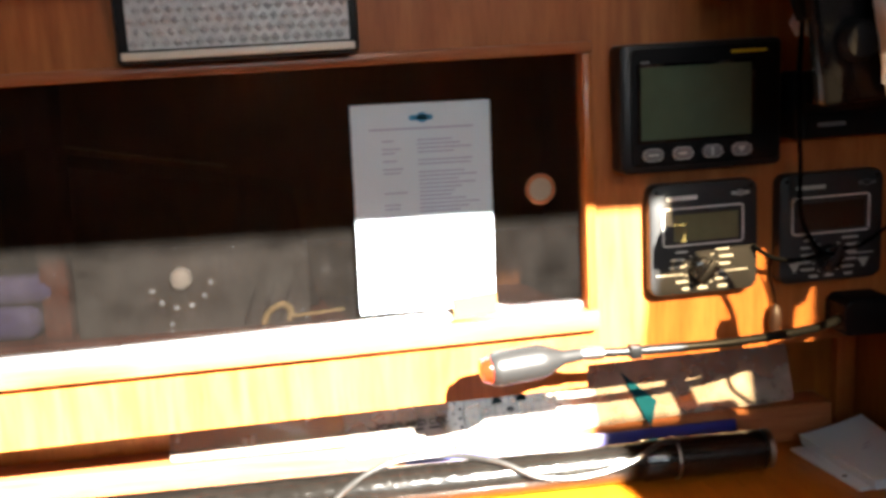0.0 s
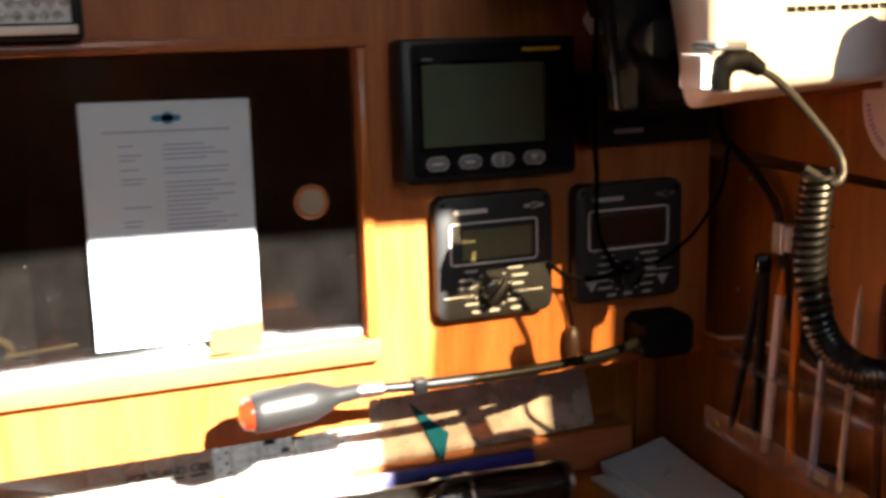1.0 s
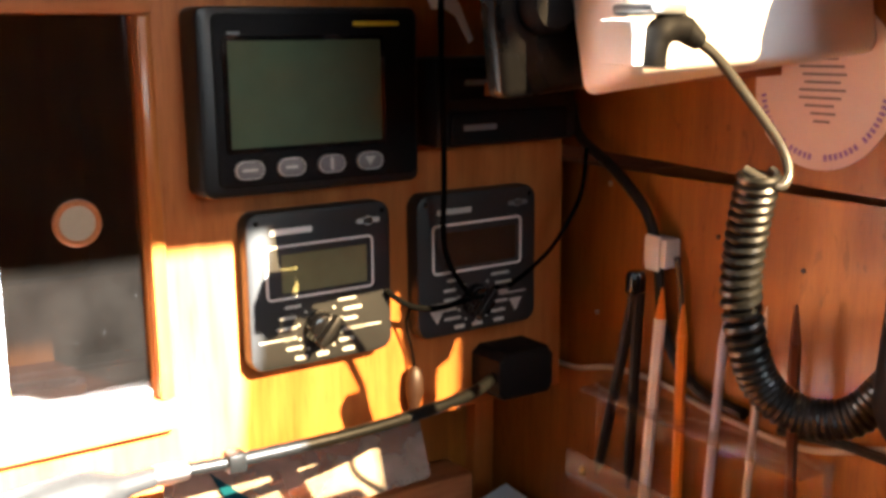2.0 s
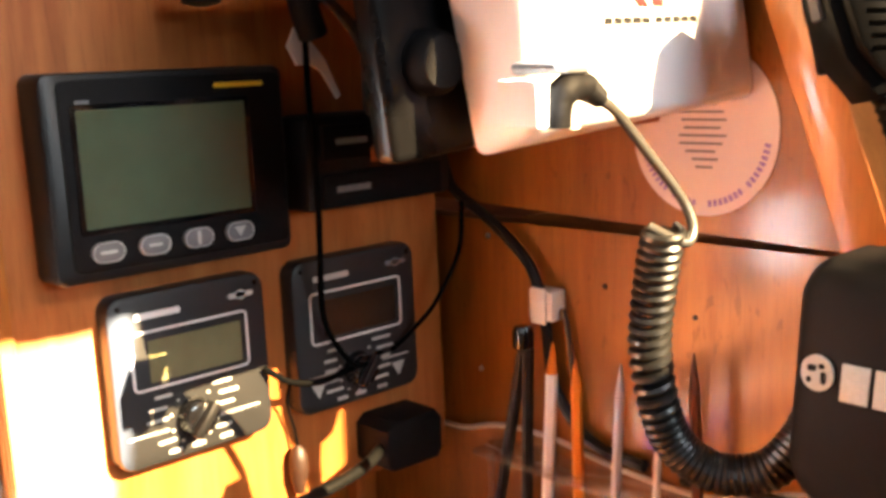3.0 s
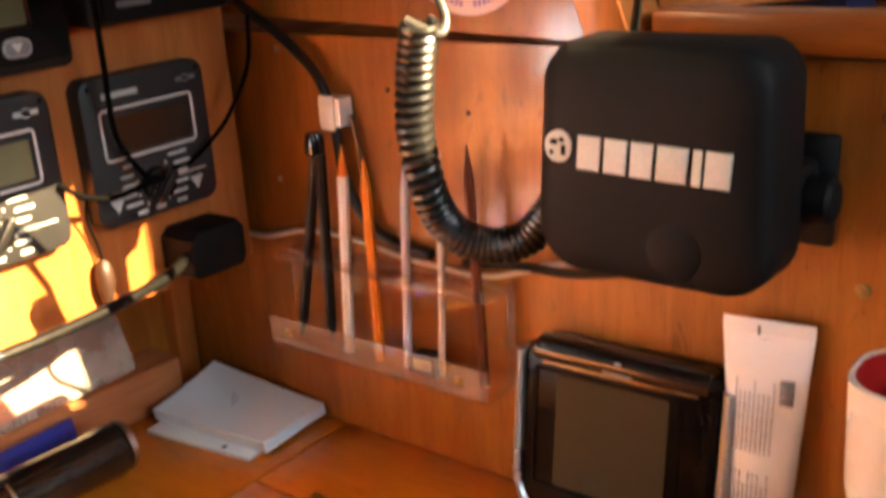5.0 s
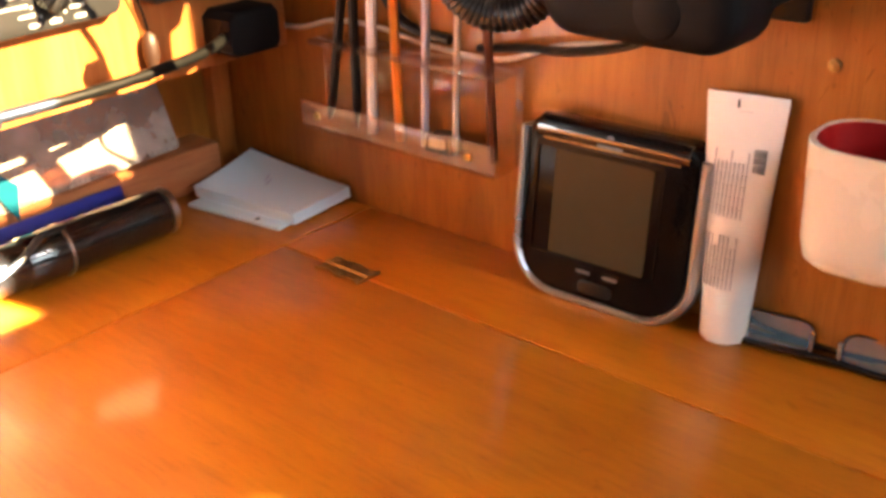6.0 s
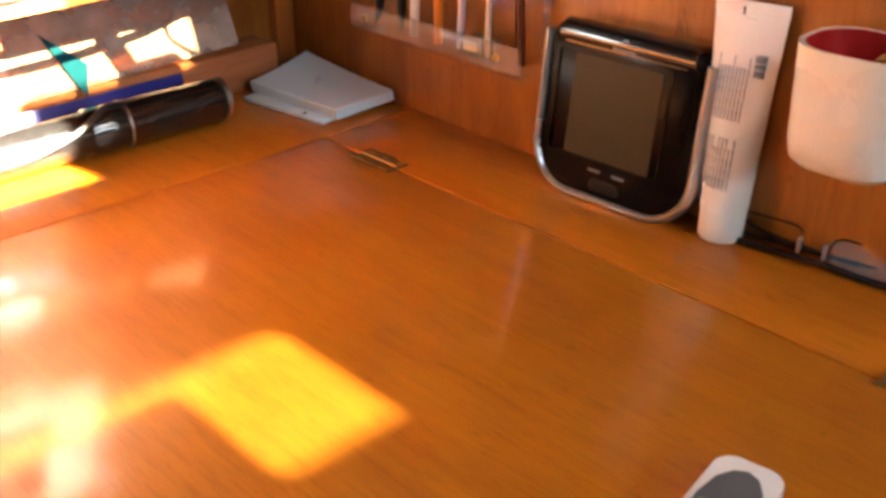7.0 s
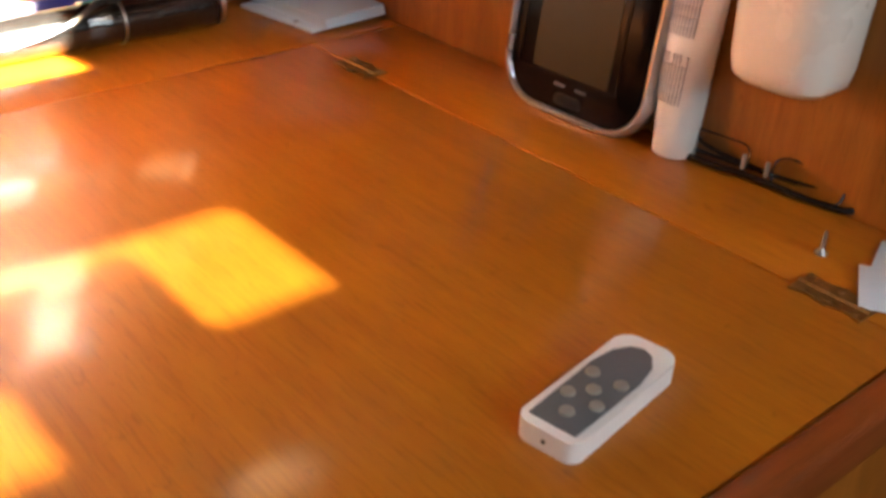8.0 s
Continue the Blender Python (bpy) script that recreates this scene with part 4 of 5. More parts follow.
for y, z in ((1.079, 1.062), (1.089, 0.957)):
    wall_screw(y, z, M_SILVER, 0.0022, "small bright screw in the bulkhead")
for y, z in ((0.969, 1.037), (0.898, 1.026), (0.897, 0.977)):
    wall_screw(y, z, M_BLACK, 0.0019, "small dark screw hole in the bulkhead")
for y, z in ((0.631, 0.947), (0.625, 1.046), (0.573, 0.888)):
    wall_screw(y, z, M_BRASS, 0.0045, "brass screw in the bulkhead")
loose = thing("loose_screw", "bright loose screw standing on the table", "screw", Matrix.Translation((0.488, 0.519, DESK_Z)))
part("head", lathe([(0.0042, 0), (0.0042, 0.001), (0.0018, 0.0035), (0.0016, 0.004)], 12), M_STEEL, loose)
part("thread", lathe([(0.0017, 0.004), (0.0015, 0.012), (0.0003, 0.017)], 8), M_STEEL, loose)

# ---- pen rack ----
rack = thing("pen_rack", "clear acrylic pen rack screwed to the bulkhead", "rack", Matrix.Translation((WALL_X, 0.965, 0.830)))
part("back_plate", box(-0.0065, -0.003, -0.105, 0.108, 0.002, 0.080, 0.001), M_CLEARPLATE, rack)
part("tray", box(-0.0415, -0.0068, -0.104, 0.109, 0.0, 0.003, 0.0008), M_CLEARPLATE, rack)
part("lip", box(-0.0418, -0.0388, -0.104, 0.109, 0.0033, 0.0255, 0.0008), M_CLEAR, rack)
part("top_shelf", box(-0.041, -0.0068, -0.106, 0.095, 0.076, 0.080, 0.0008), M_CLEAR, rack)
for y in (-0.104, 0.106):
    part("end", box(-0.0125, -0.0068, y - 0.0015, y + 0.0015, 0.0032, 0.0758, 0.0005), M_CLEAR, rack)
for y in (-0.08, 0.088):
    part("screw", moved(lathe([(0.004, 0), (0.0036, 0.0015), (0.001, 0.0022)], 12), Matrix.Translation((-0.0422, y, 0.014)) @ Matrix.Rotation(radians(-90), 4, "Y")), M_BRASS, rack)


def stick(name, top, foot, r, mat, label, tip=None, sides=6):
    a, b = Vector(foot), Vector(top)
    t = thing(name, label, "pencil", Matrix.Translation(a), group="pens in the rack")
    d = b - a
    part("barrel", tube([Vector((0, 0, 0)), d * 0.86], r, sides), mat, t)
    part("tip", tube([d * 0.862, d * 0.94, d], [r, r * 0.55, r * 0.15], sides), tip or mat, t)


stick("pencil", (0.522, 0.992, 1.000), (0.522, 1.001, 0.8355), 0.0042, M_WHITE, "white pencil with a wooden tip", M_ORANGE)
stick("pencil", (0.522, 0.972, 0.992), (0.522, 0.969, 0.8355), 0.0040, M_ORANGE, "orange pencil standing in the rack")
stick("pen", (0.524, 0.936, 0.994), (0.524, 0.944, 0.8355), 0.0034, M_LILAC, "slim lilac pen standing in the rack", sides=10)
stick("rod", (0.524, 0.904, 1.005), (0.524, 0.912, 0.8355), 0.0026, M_WIRE, "thin pale rod standing in the rack", sides=10)
stick("pencil", (0.527, 0.884, 1.010), (0.527, 0.876, 0.8355), 0.0036, paint("brown_pencil", (0.10, 0.022, 0.006), 0.4), "dark reddish brown pencil standing in the rack")
div = thing("dividers", "black folded chart dividers in the rack", "dividers", Matrix.Translation((0.524, 1.021, 1.003)))
part("leg", tube([(0, 0, -0.012), (0, 0.031, -0.157), (0, 0.034, -0.1675)], [0.0045, 0.0038, 0.001], 8), M_BLACK, div)
part("leg", tube([(0, -0.004, -0.012), (0, -0.001, -0.147), (0, -0.001, -0.1675)], [0.0045, 0.0042, 0.001], 8), M_BLACK, div)
part("joint", moved(lathe([(0.004, -0.016), (0.0075, -0.012), (0.0075, -0.002), (0.006, 0.003), (0.002, 0.004)], 14), Matrix.Identity(4)), M_GLOSSBLACK, div)
clp = thing("pencil_sharpener", "small dark sharpener in the rack's tray", "sharpener", Matrix.Translation((0.526, 0.925, 0.8352)))
part("body", hexa([(-0.009, -0.013, 0), (0.009, -0.013, 0), (0.009, 0.013, 0), (-0.009, 0.013, 0), (-0.007, -0.011, 0.016), (0.007, -0.011, 0.016), (0.007, 0.012, 0.013), (-0.007, 0.012, 0.013)]), M_BLACK, clp)
part("blade", box(-0.0095, -0.0082, -0.008, 0.008, 0.004, 0.012), M_STEEL, clp)

# ---- cables on the bulkhead ----
cable("thick_cable", [(0.535, 1.112, 1.125), (0.535, 1.100, 1.098), (0.538, 1.068, 1.078), (0.54, 1.034, 1.052), (0.54, 1.020, 1.030), (0.54, 1.014, 1.005), (0.541, 1.008, 0.965), (0.542, 0.990, 0.937), (0.542, 0.965, 0.924), (0.542, 0.93, 0.921)], 0.0042, M_CABLE, "thick black cable clipped to the bulkhead")
cable("second_cable", [(0.543, 1.000, 1.018), (0.545, 0.996, 0.99), (0.545, 0.992, 0.955), (0.545, 0.985, 0.93)], 0.0022, M_CABLE, "thin black cable behind the clip")
cable("white_wire", [(0.546, 1.130, 0.905), (0.543, 1.10, 0.9085), (0.542, 1.06, 0.9195), (0.542, 1.01, 0.921), (0.542, 0.95, 0.9135), (0.541, 0.88, 0.9135), (0.535, 0.82, 0.934), (0.53, 0.76, 0.945)], 0.0022, M_WIRE, "white wire running behind the rack")
cable("dark_lead", [(0.541, 0.90, 0.919), (0.535, 0.85, 0.928), (0.52, 0.80, 0.936), (0.515, 0.75, 0.950), (0.512, 0.72, 0.97)], 0.0032, M_CABLE, "black lead to the hooded unit")
cl = thing("cable_clip", "pale cable clip on the bulkhead", "clip", Matrix.Translation((WALL_X, 1.012, 1.020)))
part("block", box(-0.016, 0, -0.009, 0.013, -0.011, 0.011, 0.002), M_WARMWHITE, cl)
part("strap", box(-0.0185, -0.0162, -0.005, 0.009, -0.013, 0.013, 0.001), M_WARMWHITE, cl)

# ---- round sticker ----
st = thing("round_sticker", "pinkish round sticker with lines of print on the bulkhead", "sticker", Matrix.Translation((WALL_X - 0.0012, 0.8935, 1.1435)) @ Matrix.Rotation(radians(-90), 4, "Z"))
part("disc", slab(outline(0.102, 0.104, 0.0505, 12), 0.0008), M_STICKER, st)
tx = []
rnd = random.Random(9)
for i in range(11):
    w = 0.036 * math.sin(math.pi * (i + 1.5) / 13) * rnd.uniform(0.7, 1.05)
    tx.append(moved(slab(outline(w, 0.0016, 0.0004, 2), 0.0003), Matrix.Translation((rnd.uniform(-0.002, 0.002), -0.0004, 0.026 - 0.0048 * i))))
part("print", join(*tx), M_SOFTPRINT, st)
arc = []
for i in range(34):
    a = radians(190 + 160 * i / 33)
    if i not in (10, 16, 17, 25):
        arc.append(moved(slab(outline(0.0022, 0.004, 0.0005, 2), 0.0003), Matrix.Translation((0.0445 * math.cos(a), -0.0004, 0.0445 * math.sin(a))) @ Matrix.Rotation(-a + math.pi / 2, 4, "Y")))
part("rim_print", join(*arc), paint("violet_print", (0.30, 0.16, 0.42), 0.6, bump=0), st)

# ---- radio with its white cover, on a small shelf ----
solid("radio_shelf", hexa([(0.330, 0.945, 1.139), (0.549, 0.925, 1.149), (0.549, 1.02, 1.149), (0.400, 1.02, 1.139), (0.330, 0.945, 1.146), (0.549, 0.925, 1.156), (0.549, 1.02, 1.156), (0.400, 1.02, 1.146)]), M_TRIM,
      "varnished shelf carrying the radio", "shelf", kind="structure")
radio = thing("radio", "black radio set standing on the small shelf", "radio", Matrix.Translation((0.36, 0.985, 1.157)))
part("body", box(0.030, 0.160, -0.045, 0.045, 0.0, 0.128, 0.008, 3), M_BLACK, radio)
bk = hexa([(-0.034, -0.064, -0.019), (0.024, -0.064, -0.014), (0.024, -0.046, -0.014), (-0.034, -0.046, -0.019), (-0.058, -0.064, 0.150), (0.014, -0.064, 0.150), (0.014, -0.046, 0.150), (-0.058, -0.046, 0.150)])
bmesh.ops.bevel(bk, geom=bk.edges[:], offset=0.005, segments=3, profile=0.5, affect="EDGES")
part("bracket", bk, M_SATIN, radio, "shiny black bracket")
part("bracket_knob", moved(lathe([(0.016, 0), (0.016, 0.008), (0.013, 0.012), (0.003, 0.013)], 20), Matrix.Translation((-0.012, -0.0645, 0.030)) @ Matrix.Rotation(radians(90), 4, "X")), M_MATT, radio)
cover = thing("radio_cover", "white plastic sun cover with a red emblem, on the radio", "cover", Matrix.Translation((0.45, 0.89, 1.20)))
cv = hexa([(-0.097, -0.030, -0.0480), (0.107, -0.030, -0.037), (0.100, 0.024, -0.034), (-0.079, 0.024, -0.0625),
           (-0.098, -0.030, 0.062), (0.078, -0.030, 0.068), (0.076, 0.024, 0.066), (-0.106, 0.024, 0.054)])
bmesh.ops.bevel(cv, geom=cv.edges[:], offset=0.008, segments=4, profile=0.5, affect="EDGES")
part("shell", cv, M_WHITE, cover)
for s in (0, 1):
    em = [(-0.020 + 0.017 * s, 0.0335), (-0.009 + 0.017 * s, 0.0335), (0.0015 + 0.010 * s, 0.0215), (-0.0075 + 0.010 * s, 0.0215)]
    part("emblem", moved(slab(em if s == 0 else [(0.002, 0.0335), (0.0165, 0.0345), (0.0135, 0.0300), (0.0145, 0.0220), (0.0045, 0.0222)], 0.0008), Matrix.Translation((-0.006, -0.0305, -0.0095))), M_REDPRINT, cover, "red emblem")
for i in range(10):
    part("name_bar", moved(slab(outline(0.0066, 0.0036, 0.0006, 2), 0.0006), Matrix.Translation((-0.038 + 0.0078 * i + (0.003 if i > 4 else 0), -0.0305, 0.0045 + 0.0003 * i))), M_NAMEPRINT, cover, "small grey bar")

# ---- plug and coiled cable ----
pl = thing("power_plug", "black plug with a pale socket hood in the cover's corner", "plug", Matrix.Translation((0.358, 0.844, 1.1755)) @ Matrix.Diagonal((0.82, 0.82, 0.82, 1.0)))
part("collar", box(-0.033, -0.0235, -0.012, 0.018, -0.0225, 0.003, 0.002), M_WHITE, pl, "pale socket collar")
part("pale_foot", box(-0.0085, 0.0005, -0.013, 0.006, -0.0245, -0.0130, 0.0015), M_WHITE, pl, "pale foot of the plug")
part("cap", box(-0.027, 0.001, -0.0200, 0.014, 0.0050, 0.0120, 0.003, 3), M_GREYBTN, pl, "grey top of the plug")
part("body", tube(smooth_path([(-0.0170, -0.011, -0.0225), (-0.0170, -0.012, -0.0120), (-0.0120, -0.013, -0.0030), (0.0040, -0.013, -0.0015)], 5), [0.0078] * 8 + [0.0085] * 4 + [0.0078] * 4, 12), M_MATT, pl)
rr = smooth_path([(0.003, -0.013, -0.0015), (0.0175, -0.013, -0.0090)], 12)
part("strain_relief", tube(rr, [0.0072 - 0.0002 * i + (0.0010 if i % 2 else 0) for i in range(len(rr))], 12), M_MATT, pl, "ribbed strain relief")
coil = thing("coiled_cable", "glossy black coiled cable hanging in a loop", "cable", Matrix.Translation((0, 0, 0)))
part("lead", tube(smooth_path([(0.3715, 0.8335, 1.1685), (0.385, 0.834, 1.1615), (0.405, 0.834, 1.145), (0.4245, 0.826, 1.120), (0.4275, 0.821, 1.106), (0.4225, 0.820, 1.0985), (0.417, 0.825, 1.100), (0.411, 0.835, 1.106)], 8), 0.0027, 10), M_GREYCABLE, coil, "smooth grey-black lead")
axis = smooth_path([(0.417, 0.830, 1.104), (0.421, 0.838, 1.075), (0.427, 0.845, 1.040), (0.435, 0.843, 1.003), (0.444, 0.836, 0.982), (0.455, 0.820, 0.9715), (0.466, 0.800, 0.975), (0.476, 0.788, 0.990), (0.484, 0.784, 1.004)], 40)
hel, turns, L = [], 46, len(axis)
up = Vector((1, 0, 0))
for i in range(turns * 14):
    f = i / (turns * 14 - 1) * (L - 1.001)
    k = int(f)
    c = axis[k].lerp(axis[k + 1], f - k)
    d = (axis[k + 1] - axis[k]).normalized()
    u = (up - d * up.dot(d)).normalized()
    v = d.cross(u)
    a = 2 * math.pi * i / 14
    hel.append(c + (u * math.cos(a) + v * math.sin(a)) * 0.0088)
part("coil", tube(hel, 0.0026, 7), M_CABLE, coil, "glossy black coil")

# ---- hooded unit on its bracket ----
gu = thing("hooded_display", "black display unit under a soft protective cover, on a bracket", "instrument", Matrix.Translation((0.455, 0.7185, 1.030)) @ Matrix.Rotation(radians(-90), 4, "Z") @ Matrix.Diagonal((0.96, 1.0, 0.98, 1.0)))
bm = bmesh.new()
rings = []
for y, s, r in ((-0.0065, 0.06, 0.6), (-0.0062, 0.45, 0.8), (-0.0052, 0.78, 1.0), (-0.0030, 0.91, 1.0), (0.001, 0.968, 1.0), (0.006, 0.992, 1.0), (0.014, 1.0, 1.0), (0.042, 1.005, 1.0), (0.046, 0.985, 1.0), (0.049, 0.93, 1.0), (0.050, 0.6, 1.0)):
    ring = []
    for x, z in outline(0.140, 0.132, (0.018, 0.016, 0.026, 0.024), 8):
        narrow = 1.0 - (0.13 * max(0.0, z / 0.066) ** 1.5 + 0.04 * max(0.0, -z / 0.066) ** 2) * (1 if x < 0 else 0.3)
        ring.append(bm.verts.new((x * s * narrow, y, z * s - 0.004 * s * (x / 0.07) ** 2 * (1 if z > 0 else 0))))
    rings.append(ring)
k = len(rings[0])
for a, b in zip(rings, rings[1:]):
    for i in range(k):
        bm.faces.new((a[i], a[(i + 1) % k], b[(i + 1) % k], b[i]))
bm.faces.new(rings[0])
bm.faces.new(list(reversed(rings[-1])))
hood = part("cover", bm, M_MATT, gu, "soft black cover")
part("button_bulge", moved(lathe([(0.017, 0), (0.0155, 0.0025), (0.010, 0.0045), (0.002, 0.005)], 20), Matrix.Translation((0.020, -0.0035, -0.042)) @ Matrix.Rotation(radians(90), 4, "X")), M_MATT, gu)
part("emblem", moved(slab(outline(0.0165, 0.0175, 0.0080, 6), 0.0030), Matrix.Translation((-0.049, -0.0074, 0.0080))), M_COVERPRINT, gu, "white round emblem")
for ex, ez, ew, eh in ((-0.0515, 0.0105, 0.0050, 0.0034), (-0.0465, 0.0118, 0.0034, 0.0028), (-0.0455, 0.0062, 0.0030, 0.0062), (-0.0530, 0.0045, 0.0028, 0.0030)):
    part("emblem_patch", moved(slab(outline(ew, eh, min(ew, eh) * 0.45, 3), 0.0006), Matrix.Translation((ex, -0.0078, ez))), M_MATT, gu)
wd = (0.0125, 0.0120, 0.0115, 0.0155, 0.0045, 0.0125)
x = -0.0375
for w in wd:
    w *= 1.19
    mz = 0.0058 - 0.02 * (x + 0.04)
    lean = [(x, mz - 0.0092), (x + w * 0.92, mz - 0.0094), (x + w * 0.96 + 0.0008, mz + 0.0090), (x + 0.0012, mz + 0.0092)]
    part("name_bar", moved(slab(lean, 0.0016, 0.0004), Matrix.Translation((0, -0.0074, 0))), M_COVERPRINT, gu, "white bar")
    x += w + 0.0014
mt = thing("swivel_bracket", "black swivel bracket between the hooded unit and the bulkhead", "bracket", Matrix.Translation((WALL_X, 0.664, 1.005)))
part("foot", box(-0.008, 0, -0.016, 0.020, -0.034, 0.030, 0.003), M_BLACK, mt)
part("arm", box(-0.046, -0.0085, -0.008, 0.012, -0.020, 0.018, 0.004), M_BLACK, mt)
part("knob", moved(lathe([(0.013, 0), (0.013, 0.012), (0.010, 0.015), (0.002, 0.016)], 16), Matrix.Translation((-0.030, -0.0085, 0.0)) @ Matrix.Rotation(radians(90), 4, "X")), M_MATT, mt)

# ---- hand microphone ----
MICM = Matrix.Translation((0.505, 0.778, 1.201)) @ Matrix.Rotation(radians(-40), 4, "Z") @ Matrix.Rotation(radians(-6), 4, "X") @ Matrix.Rotation(radians(-11), 4, "Y") @ Matrix.Diagonal((0.80, 1.10, 0.97, 1.0))
mic = thing("hand_microphone", "black hand microphone hung on the raking post", "microphone", MICM)
mo = [(-0.022, 0.046), (-0.029, 0.036), (-0.031, 0.010), (-0.027, -0.018), (-0.012, -0.040), (0.010, -0.040), (0.026, -0.020), (0.031, 0.008), (0.029, 0.036), (0.022, 0.046)]
part("shell", moved(slab(mo[::-1], 0.026, 0.006), Matrix.Translation((0, -0.022, 0))), M_MIC, mic)
part("front", moved(slab([(x * 0.80, z * 0.84 + 0.001) for x, z in mo[::-1]], 0.006, 0.004), Matrix.Translation((0.002, -0.0275, 0.001))), M_MIC, mic)
# nearly flush bars; their black stands in for the shade inside the slots
for i in range(5):
    part("grille_slot", moved(box(-0.016, 0.016, -0.0008, 0.0008, -0.0012, 0.0012, 0.0004), pose(0.003, -0.0272, 0.006 - 0.006 * i, 0, 10, 0)), M_SLOT_SHADE, mic)
part("side_key", box(-0.0335, -0.029, -0.016, -0.006, 0.004, 0.034, 0.0015), M_GREYPRINT, mic, "grey side key")
for i, (px, col) in enumerate(((-0.009, M_NAMEPRINT), (0.004, M_NAMEPRINT), (0.017, M_REDPRINT))):
    part("key", moved(slab(outline(0.0062, 0.0048, 0.0022), 0.002, 0.0005), Matrix.Translation((px, -0.0290, 0.033 - 0.006 * (i == 2)))), col, mic)
sr = smooth_path([(0.000, -0.012, -0.036), (0.001, -0.012, -0.052), (0.003, -0.012, -0.074)], 10)
part("strain_relief", tube(sr, [0.0088 - 0.00018 * i + (0.0010 if i % 3 == 0 else 0) for i in range(len(sr))], 12), M_MIC, mic, "ribbed strain relief")
part("hook", box(-0.026, 0.034, 0.0035, 0.0120, -0.022, 0.024, 0.002), M_MIC, mic, "black hanging plate")
cable("microphone_lead", [MICM @ Vector((0.003, -0.012, -0.072)), MICM @ Vector((0.004, -0.012, -0.090)), (0.525, 0.762, 1.08), (0.526, 0.766, 1.05), (0.53, 0.772, 1.02)], 0.0027, M_CABLE, "blue-black lead of the hand microphone")
bb = thing("blue_box", "dull blue box lying in the open shelf", "box")
M_BOX = paint("dull_blue_box", (0.022, 0.030, 0.095), 0.4)
part("lid", box(0.723, 0.787, 0.703, 0.857, 1.1205, 1.1300, 0.002), M_BOX, bb)
part("body", hexa([(0.72, 0.70, 1.068), (0.79, 0.70, 1.068), (0.79, 0.86, 1.068), (0.72, 0.86, 1.068), (0.725, 0.705, 1.120), (0.785, 0.705, 1.120), (0.785, 0.855, 1.120), (0.725, 0.855, 1.120)]), M_BOX, bb)

# ---- weather station, tube, cup, glasses ----
ws = thing("weather_station", "black desktop weather display in a silver frame, leaning on the bulkhead", "display", Matrix.Translation((0.506, 0.7685, DESK_Z)) @ Matrix.Rotation(radians(-88), 4, "Z") @ Matrix.Rotation(radians(-7), 4, "X") @ Matrix.Diagonal((0.94, 0.97, 0.96, 1.0)))
bo = outline(0.146, 0.138, (0.014, 0.014, 0.034, 0.034), 8)
part("body", moved(slab(bo, 0.024, 0.005), Matrix.Translation((0, 0.002, 0.0725))), M_DEEP, ws)
part("top_roll", tube([(-0.066, 0.0125, 0.132), (-0.064, 0.0125, 0.132), (0.064, 0.0125, 0.132), (0.066, 0.0125, 0.132)], [0.008, 0.0115, 0.0115, 0.008], 20), M_GLOSSBLACK, ws, "rounded glossy top edge")
fr = outline(0.153, 0.140, (0.006, 0.006, 0.038, 0.038), 10)
path = [p for p in fr if p[1] < 0.055]
path = sorted(path, key=lambda p: math.atan2(p[0], -p[1]))
path = [(path[0][0], 0.058)] + path + [(path[-1][0], 0.058)]
part("frame", moved(tube([(a, 0.0, b + 0.0735) for a, b in path], 0.0046, 12), Matrix.Translation((0, 0.011, 0)) @ Matrix.Diagonal((1, 2.3, 1, 1))), M_SILVER, ws, "silver U-shaped frame")
part("foot", moved(box(-0.030, 0.030, 0.004, 0.03, 0.0, 0.006, 0.002), Matrix.Identity(4)), M_SILVER, ws)
part("screen", moved(slab(outline(0.084, 0.082, 0.002), 0.001), Matrix.Translation((-0.003, 0.0012, 0.0780))), paint("brown_lcd", (0.048, 0.038, 0.020), 0.25, spec=0.1, grain=50, bump=0), ws, "blank brownish screen")
part("screen_rim", moved(loop_band(outline(0.112, 0.090, 0.003), 0.003, 0.001), Matrix.Translation((-0.008, 0.0008, 0.0780))), M_DEEP, ws)
part("upper_bevel", moved(box(-0.058, 0.058, -0.0004, 0.002, 0, 0.0012, 0.0004), Matrix.Translation((0, 0.0012, 0.1255))), M_BRASS, ws, "bright line under the top edge")
part("logo", moved(slab(outline(0.006, 0.007, 0.0025), 0.0006), Matrix.Translation((0, 0.0014, 0.1335))), M_GREYBTN, ws)
part("name_bar", moved(slab(outline(0.022, 0.0022, 0.0006), 0.0006), Matrix.Translation((0, 0.0014, 0.1285))), M_GREYBTN, ws)
for px in (-0.012, 0.012):
    part("mark", moved(slab(outline(0.012, 0.0022, 0.0006), 0.0006), Matrix.Translation((px, 0.0014, 0.028))), M_GREYBTN, ws)
part("button", moved(slab(outline(0.030, 0.010, 0.0048), 0.003, 0.001), Matrix.Translation((0.0, 0.0002, 0.0165))), M_BLACK, ws, "oval button")

ct = thing("cream_tube", "white cosmetic tube standing on its cap", "tube", Matrix.Translation((0.5325, 0.676, DESK_Z)) @ Matrix.Rotation(radians(-0.8), 4, "X") @ Matrix.Rotation(radians(-84), 4, "Z") @ Matrix.Rotation(radians(-2.5), 4, "X") @ Matrix.Diagonal((1.0, 1.0, 0.94, 1.0)))
part("cap", lathe([(0.0150, 0), (0.0165, 0.002), (0.0168, 0.022), (0.0160, 0.0245)], 28), M_WHITE, ct, "plain white cap")
bm = bmesh.new()
rings = []
for i in range(13):
    f = i / 12
    w, d = 0.0172 + 0.0095 * f, 0.0172 * (1 - f ** 1.4) + 0.0008
    rings.append([bm.verts.new((w * math.cos(a), d * math.sin(a), 0.025 + 0.150 * f)) for a in [2 * math.pi * j / 28 for j in range(28)]])
